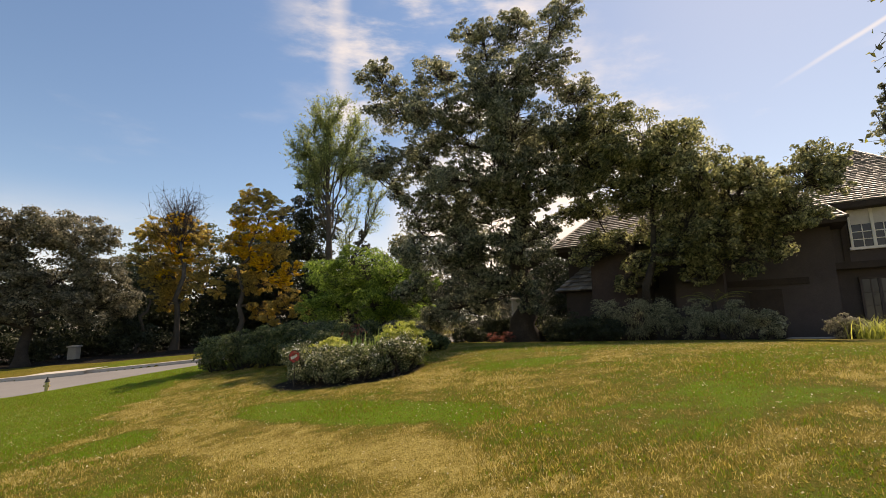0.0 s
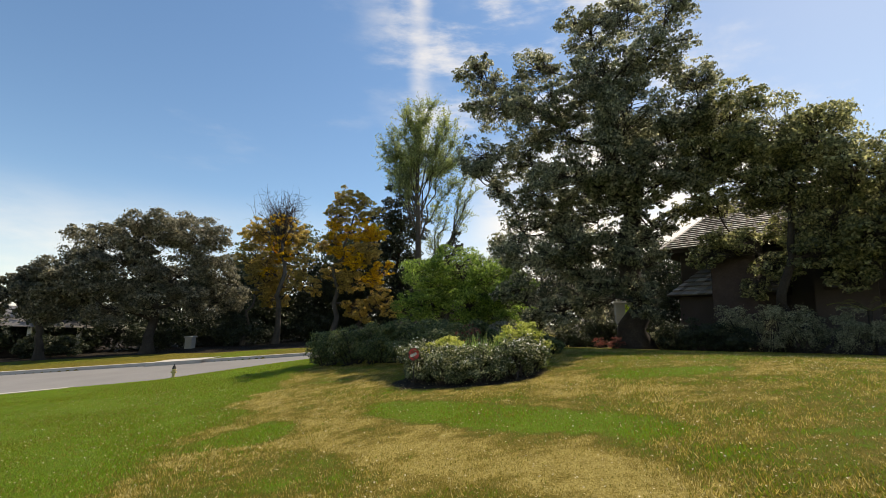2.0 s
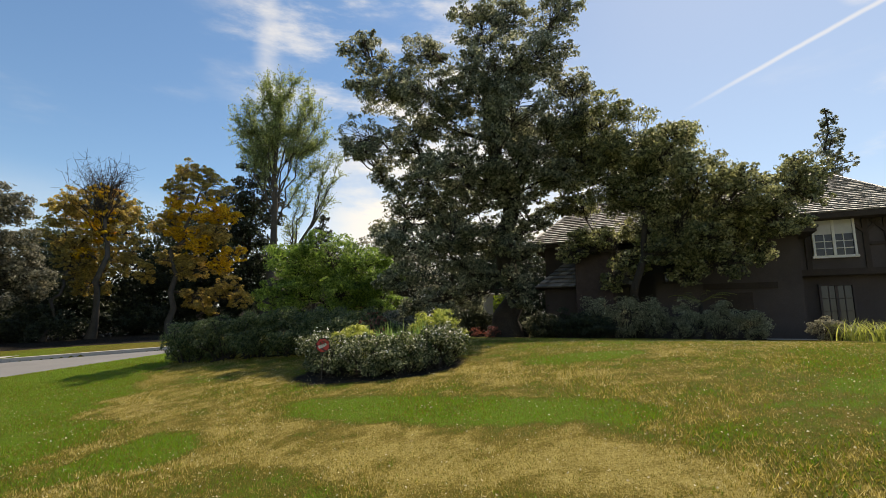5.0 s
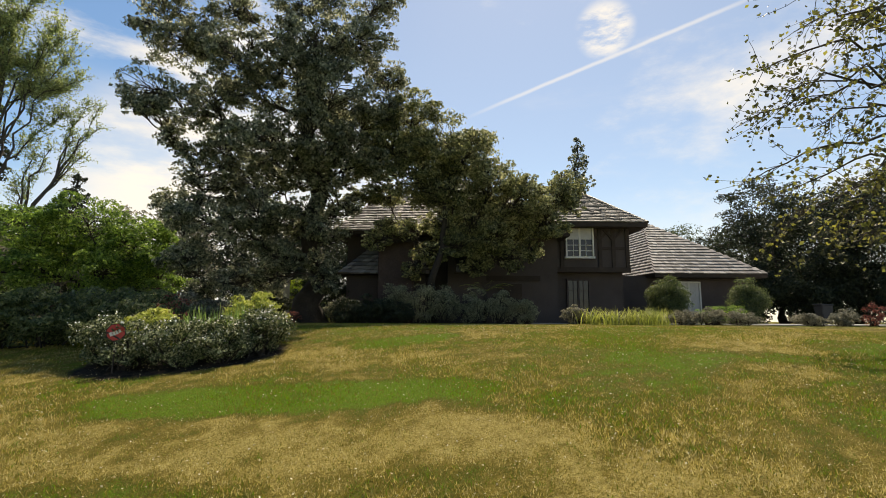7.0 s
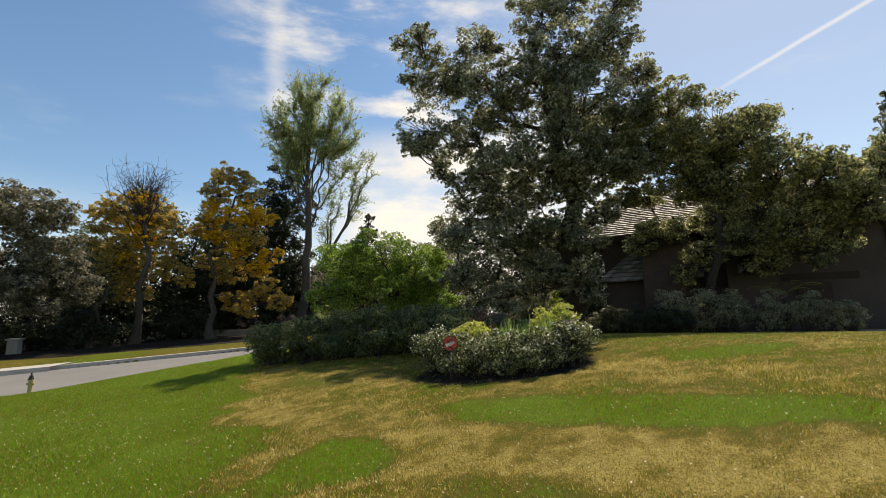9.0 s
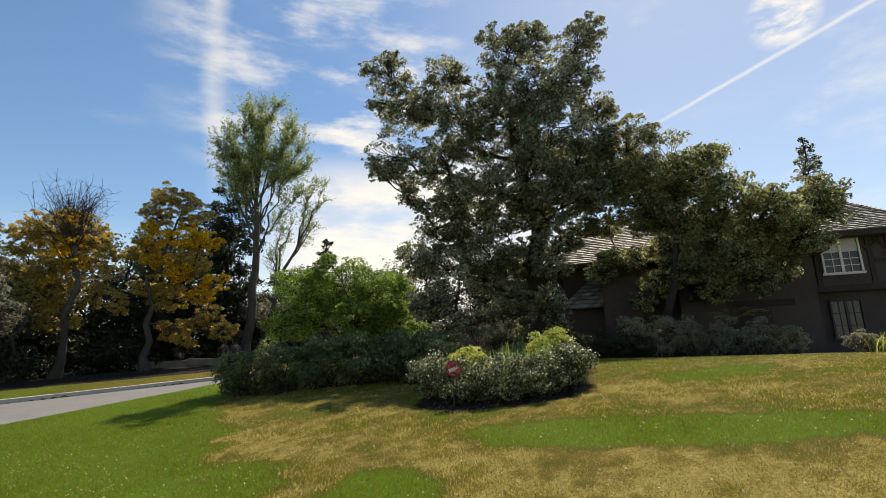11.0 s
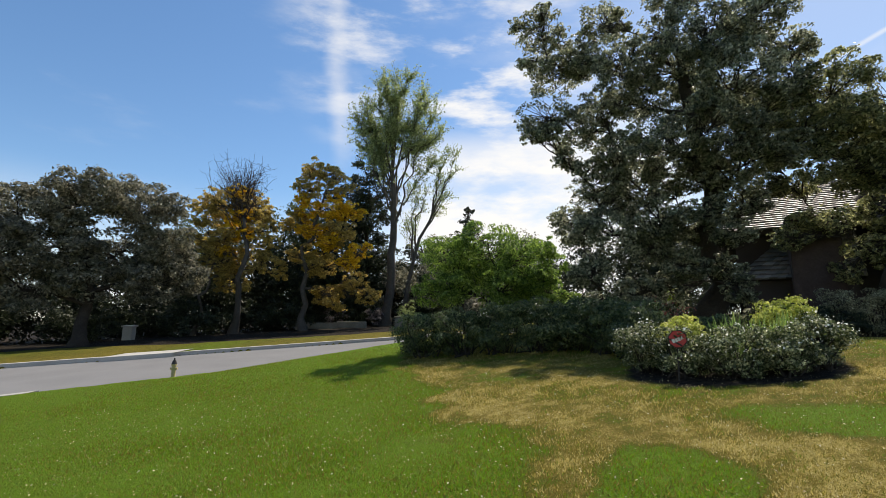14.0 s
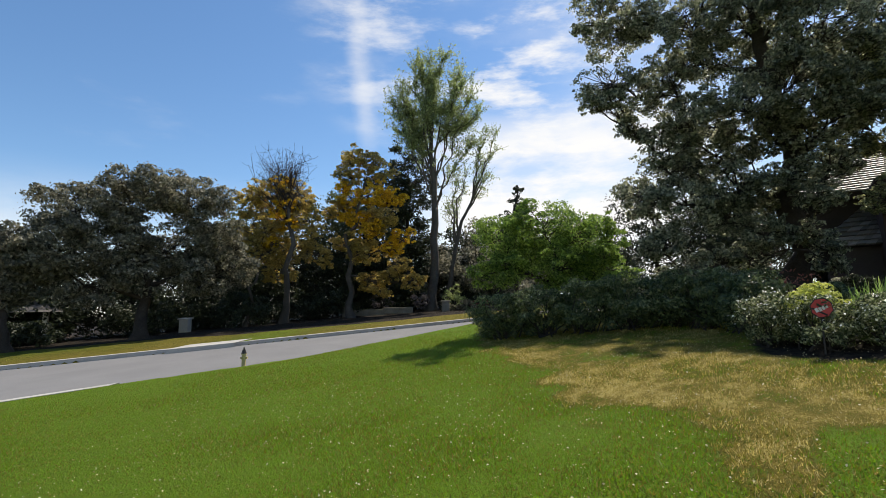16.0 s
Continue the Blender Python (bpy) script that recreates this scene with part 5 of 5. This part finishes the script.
spray_tree("sycamore", [(x, y, gz(x, y) - 0.1), (x, y, 3.0), (x - 0.2, y + 0.1, 5.2), (x - 0.3, y, 7.6)], 0.17, [(0.42 + 0.45 * min(1, max(0, (p[2] - 2.4) / 4.0)), p) for p in SYC], M_syc, M_bark, 0.075, "young sycamore with sparse new leaves over the lawn", 240, "", 0.8, 16, 11, up=-0.15, slim=0.7, start=0.5, lr=0.035, fine=0.006)

# ---- hedge and flower bed ----
HEDGE = [(-7.0, 15.9, 1.05, 0.75), (-6.1, 15.5, 1.1, 0.8), (-5.2, 15.2, 1.15, 0.8), (-4.3, 14.9, 1.15, 0.8), (-3.5, 14.5, 1.1, 0.75), (-3.1, 13.7, 1.1, 0.7), (-2.8, 12.9, 1.05, 0.7)]
shrub("hedge", HEDGE, M_hedge, 0.07, 42000, "long dark green clipped hedge at the lawn's edge", 301, "hedge", subs=60, sub_r=0.3)
JAS = [(-3.2, 11.6, 0.75, 0.5), (-2.9, 10.95, 0.72, 0.45), (-2.3, 10.5, 0.72, 0.45), (-1.7, 10.35, 0.72, 0.45), (-1.1, 10.5, 0.75, 0.45), (-0.8, 10.9, 0.75, 0.4)]
shrub("jasmine_bed", JAS, M_jasmine, 0.046, 36000, "low glossy jasmine edging the flower bed", 302, "shrub", subs=60, sub_r=0.3, extra=(M_white, 0.03, 0.035, "flowers"))
shrub("variegated_shrub", [(-1.0, 11.25, 1.0, 0.5), (-0.75, 11.45, 0.95, 0.4)], M_varieg, 0.06, 7000, "yellow-green variegated shrub in the bed", 303, group="bed shrubs")
shrub("variegated_shrub", [(-2.75, 11.5, 0.88, 0.35), (-2.4, 11.55, 0.84, 0.3)], M_varieg, 0.06, 4000, "yellow-green variegated shrub in the bed", 304, group="bed shrubs")
for i, (x, y) in enumerate([(-2.0, 10.95), (-1.75, 10.85), (-1.5, 10.8), (-2.15, 11.1), (-1.3, 10.85), (-1.9, 11.2)]):
    tuft("iris_clump", x, y, 1.02, 0.25, 60, M_grassleaf, "upright strap-leaved iris clump in the bed", 310 + i, "plant", 0.03, "iris clumps")

# ---- yard sign, hydrant ----
sx, sy = -3.13, 10.62
sg = gz(sx, sy)
sign = thing("yard_sign", (sx, sy, sg), "red octagonal security sign on a stake in the shrubs", "sign")
face = (Vector((-5.5, 2.5, 0)) - Vector((sx, sy, 0))).normalized()
SM = Matrix.Translation((sx, sy, 1.23)) @ Matrix.Rotation(math.atan2(face.y, face.x) + math.pi / 2, 4, "Z") @ pose(0, 0, 0, 0, -8, 0)


def octo(r, th, y):
    bm = bmesh.new()
    bmesh.ops.create_cone(bm, cap_ends=True, segments=8, radius1=r, radius2=r, depth=th, matrix=Matrix.Translation((0, y, 0)) @ pose(0, 0, 0, 90, 0, 0) @ pose(0, 0, 0, 0, 0, 22.5))
    bm.transform(SM)
    return bm


part("rim", from_bm("rim", octo(0.140, 0.008, 0.0), M_signblack), sign)
part("plate", from_bm("plate", octo(0.127, 0.008, -0.004), M_signred), sign, "red plate")
for dx, w, dz in ((-0.066, 0.038, 0), (-0.024, 0.032, -0.006), (0.016, 0.032, -0.006), (0.056, 0.03, 0.0)):
    bm = box_bm((w, 0.004, 0.057), SM @ pose(0, 0, 0, 0, -18, 0) @ Matrix.Translation((dx, -0.011, dz)), 0.0)
    part("letter_bar", from_bm("letter_bar", bm, M_cream), sign)
bm = box_bm((0.2, 0.004, 0.022), SM @ pose(0, 0, 0, 0, 38, 0) @ Matrix.Translation((0.0, -0.0095, -0.057)))
part("stripe", from_bm("stripe", bm, M_signblack), sign)
part("stake", from_bm("stake", cyl_bm(0.012, 0.012, 1.15 - sg + 0.1, 8, Matrix.Translation((sx, sy + 0.02, sg - 0.1))), M_iron), sign)

hx, hy = -14.75, 18.95
hg = gz(hx, hy)
hyd = thing("fire_hydrant", (hx, hy, hg), "weathered yellow fire hydrant on the verge", "hydrant")
for nm, r1, r2, z, h in (("base_flange", 0.10, 0.10, -0.02, 0.05), ("barrel", 0.065, 0.06, 0.03, 0.40), ("flange", 0.09, 0.09, 0.43, 0.035), ("bonnet", 0.08, 0.045, 0.465, 0.12), ("nut", 0.025, 0.02, 0.585, 0.07)):
    part(nm, from_bm(nm, cyl_bm(r1, r2, h, 16, Matrix.Translation((hx, hy, hg + z))), M_iron if nm in ("nut", "bonnet") else M_hydrant, False), hyd)
for a in (0, 120, 240):
    part("outlet", from_bm("outlet", cyl_bm(0.035, 0.035, 0.11, 12, Matrix.Translation((hx, hy, hg + 0.34)) @ pose(0, 0, 0, 0, 90, a)), M_hydrant), hyd)

# ---- planting before the house ----
# pale leaf colour stands for sun on this row
for i, (s, d, h, r) in enumerate([(-1.55, 15.4, 1.65, 0.6), (-0.8, 15.5, 1.7, 0.62), (0.0, 15.5, 1.5, 0.58), (0.8, 15.5, 1.4, 0.58), (1.7, 15.4, 1.3, 0.55), (2.4, 15.4, 1.1, 0.5), (-3.5, 16.0, 1.05, 0.4)]):
    x, y = hxy(s, d)
    shrub("garden_shrub", [(x, y, h, r), (x + 0.25, y + 0.2, h * 0.85, r * 0.8)], M_sunlit, 0.065, 5000, "tangled grey-green shrub before the house, sunlight painted into its pale leaves", 320 + i, group="foundation shrubs")
for i, (s, d) in enumerate([(4.9, 14.6), (5.6, 14.9), (6.3, 14.9), (4.4, 15.0), (6.0, 14.3)]):
    x, y = hxy(s, d)
    tuft("grass_clump", x, y, 0.8, 0.8, 130, M_ygrass, "yellow-green arching grass clump by the path", 340 + i, "grass plant", 0.03, "grass clumps")
# scattered lime leaves paint sunlight on the upper part of each shrub
for i, (s, d, r) in enumerate([(8.9, 19.6, 0.68), (12.15, 19.7, 0.62)]):
    x, y = hxy(s, d)
    shrub("topiary_shrub", [(x, y, 2.35, r * 1.2), (x, y, 1.95, r * 1.22)], M_hedge, 0.075, 26000, "clipped rounded shrub beside the garage window", 350 + i, group="clipped shrubs", subs=80, sub_r=0.4, extra=(M_lime, 0.03, 0.05, "painted_lit_top"))
for i, (s, d, h, r) in enumerate([(9.3, 17.4, 0.7, 0.5), (10.1, 17.4, 0.7, 0.5), (7.0, 14.6, 0.45, 0.4), (7.7, 14.5, 0.5, 0.4), (8.5, 14.4, 0.45, 0.4), (3.9, 15.3, 0.6, 0.35), (12.6, 17.5, 0.4, 0.4), (10.0, 13.6, 0.35, 0.3), (10.7, 13.4, 0.4, 0.3)]):
    x, y = hxy(s, d)
    shrub("low_shrub", [(x, y, h * 1.2, r * 1.2), (x + 0.35, y - 0.1, h * 1.1, r)], M_green if i < 2 else M_grey, 0.06, 3500, "low leafy shrub beside the driveway", 360 + i, group="low shrubs")
for i, (s, d, h) in enumerate([(11.2, 13.9, 0.55), (12.0, 13.9, 0.65)]):
    x, y = hxy(s, d)
    shrub("rose_bush", [(x, y, h * 1.25, 0.36)], M_red if i else M_grey, 0.06, 900, "small dark red-leaved bush by the driveway" if i else "small grey-green bush by the driveway", 380 + i, group="red bushes")

# ---- grass blades ----
rng = np.random.default_rng(77)
N = 900000
gx = rng.uniform(-19, 9, N * 2)
gy = rng.uniform(0.5, 18.5, N * 2)
keep = rng.uniform(0, 1, N * 2) < np.clip(1.2 - 0.075 * (np.hypot(gx - np.clip(gx, -8, 0), gy + 0.46 * np.clip(gx, -8, 0)) - 2.0), 0.10, 1)
keep &= (road_near(gx) - gy > 0.3) & (soil_shade(gx, gy) < 0.4)
gx, gy = gx[keep][:N], gy[keep][:N]
n = len(gx)
dr = np.clip(dryness(gx, gy) + 0.5 * (vnoise(gx, gy, 14.0, 31) - 0.5) + 0.4 * (vnoise(gx, gy, 30.0, 32) - 0.5), 0, 1)
bz = ground_z(gx, gy)
az = rng.uniform(0, 2 * math.pi, n)
hh = rng.uniform(0.010, 0.036, n)
ww = rng.uniform(0.003, 0.008, n)
ln = rng.normal(0, 0.02, (n, 2))
v = np.empty((n, 3, 3))
v[:, 0] = np.stack([gx - np.cos(az) * ww, gy - np.sin(az) * ww, bz - 0.012], -1)
v[:, 1] = np.stack([gx + np.cos(az) * ww, gy + np.sin(az) * ww, bz - 0.012], -1)
v[:, 2] = np.stack([gx + ln[:, 0], gy + ln[:, 1], bz + hh], -1)
bme = mesh_np("grass", v.reshape(-1, 3), np.arange(n * 3).reshape(n, 3), M_blade)
bme.attributes.new("dry", "FLOAT", "POINT").data.foreach_set("value", np.repeat(dr, 3).astype(np.float32))
tagged(new("grass", bme), "short mown grass blades, partly straw-dry", "grass", kind="stuff")

k = 9000
fx_, fy_ = rng.uniform(-13, 7, k), rng.uniform(2.5, 13, k)
fz = ground_z(fx_, fy_) + 0.028
fleck = leaf_mesh("fallen_leaves", np.stack([fx_, fy_, fz], -1), np.tile([0.0, 0.0, 1.0], (k, 1)), 0.020, M_straw, rng, 0.7, 0.5)
tagged(new("fallen_leaves", fleck), "pale fallen leaves and clover heads scattered on the lawn", "leaves", kind="stuff")

# ---- shakes of the garage roof, one by one ----
sk = mesh_np("shake", [(-0.5, 0, 0.02), (0.5, 0, 0.02), (0.5, 0, 0.07), (-0.5, 0, 0.07), (-0.5, 1, 0.0), (0.5, 1, 0.0), (0.5, 1, 0.02), (-0.5, 1, 0.02)], [(0, 1, 2, 3), (3, 2, 6, 7), (0, 3, 7, 4), (1, 5, 6, 2)], M_shake)
ea, eb, ec = Vector((9.3, 21.6, 2.3)), Vector((14.3, 21.6, 2.3)), Vector((10.8, 26.0, 5.45))
foot = Vector((10.8, 21.6, 2.3))
upv = ec - foot
nrow = 19
rl = upv.length / nrow
uu, vv = Vector((1, 0, 0)), upv.normalized()
ww_ = uu.cross(vv)
srng = random.Random(5)
for i in range(nrow):
    f = i / nrow
    left, right = ea.x + (ec.x - ea.x) * f, eb.x + (ec.x - eb.x) * f
    x = left
    while x < right - 0.03:
        w = min(srng.uniform(0.13, 0.29), right - x)
        o = Vector((x + w / 2, 0, 0)) + Vector((0, foot.y, foot.z)) + vv * (f * upv.length - srng.uniform(0.0, 0.035))
        ob = new("shake", sk)
        lm = Matrix(((uu.x * (w - 0.012), vv.x * rl * 1.25, ww_.x * srng.uniform(0.7, 1.25), o.x), (uu.y, vv.y * rl * 1.25, ww_.y, o.y), (uu.z, vv.z * rl * 1.25, ww_.z, o.z), (0, 0, 0, 1)))
        ob.parent = garage
        ob.matrix_parent_inverse = garage.matrix_world.inverted()
        ob.matrix_basis = HM @ lm
        x += w
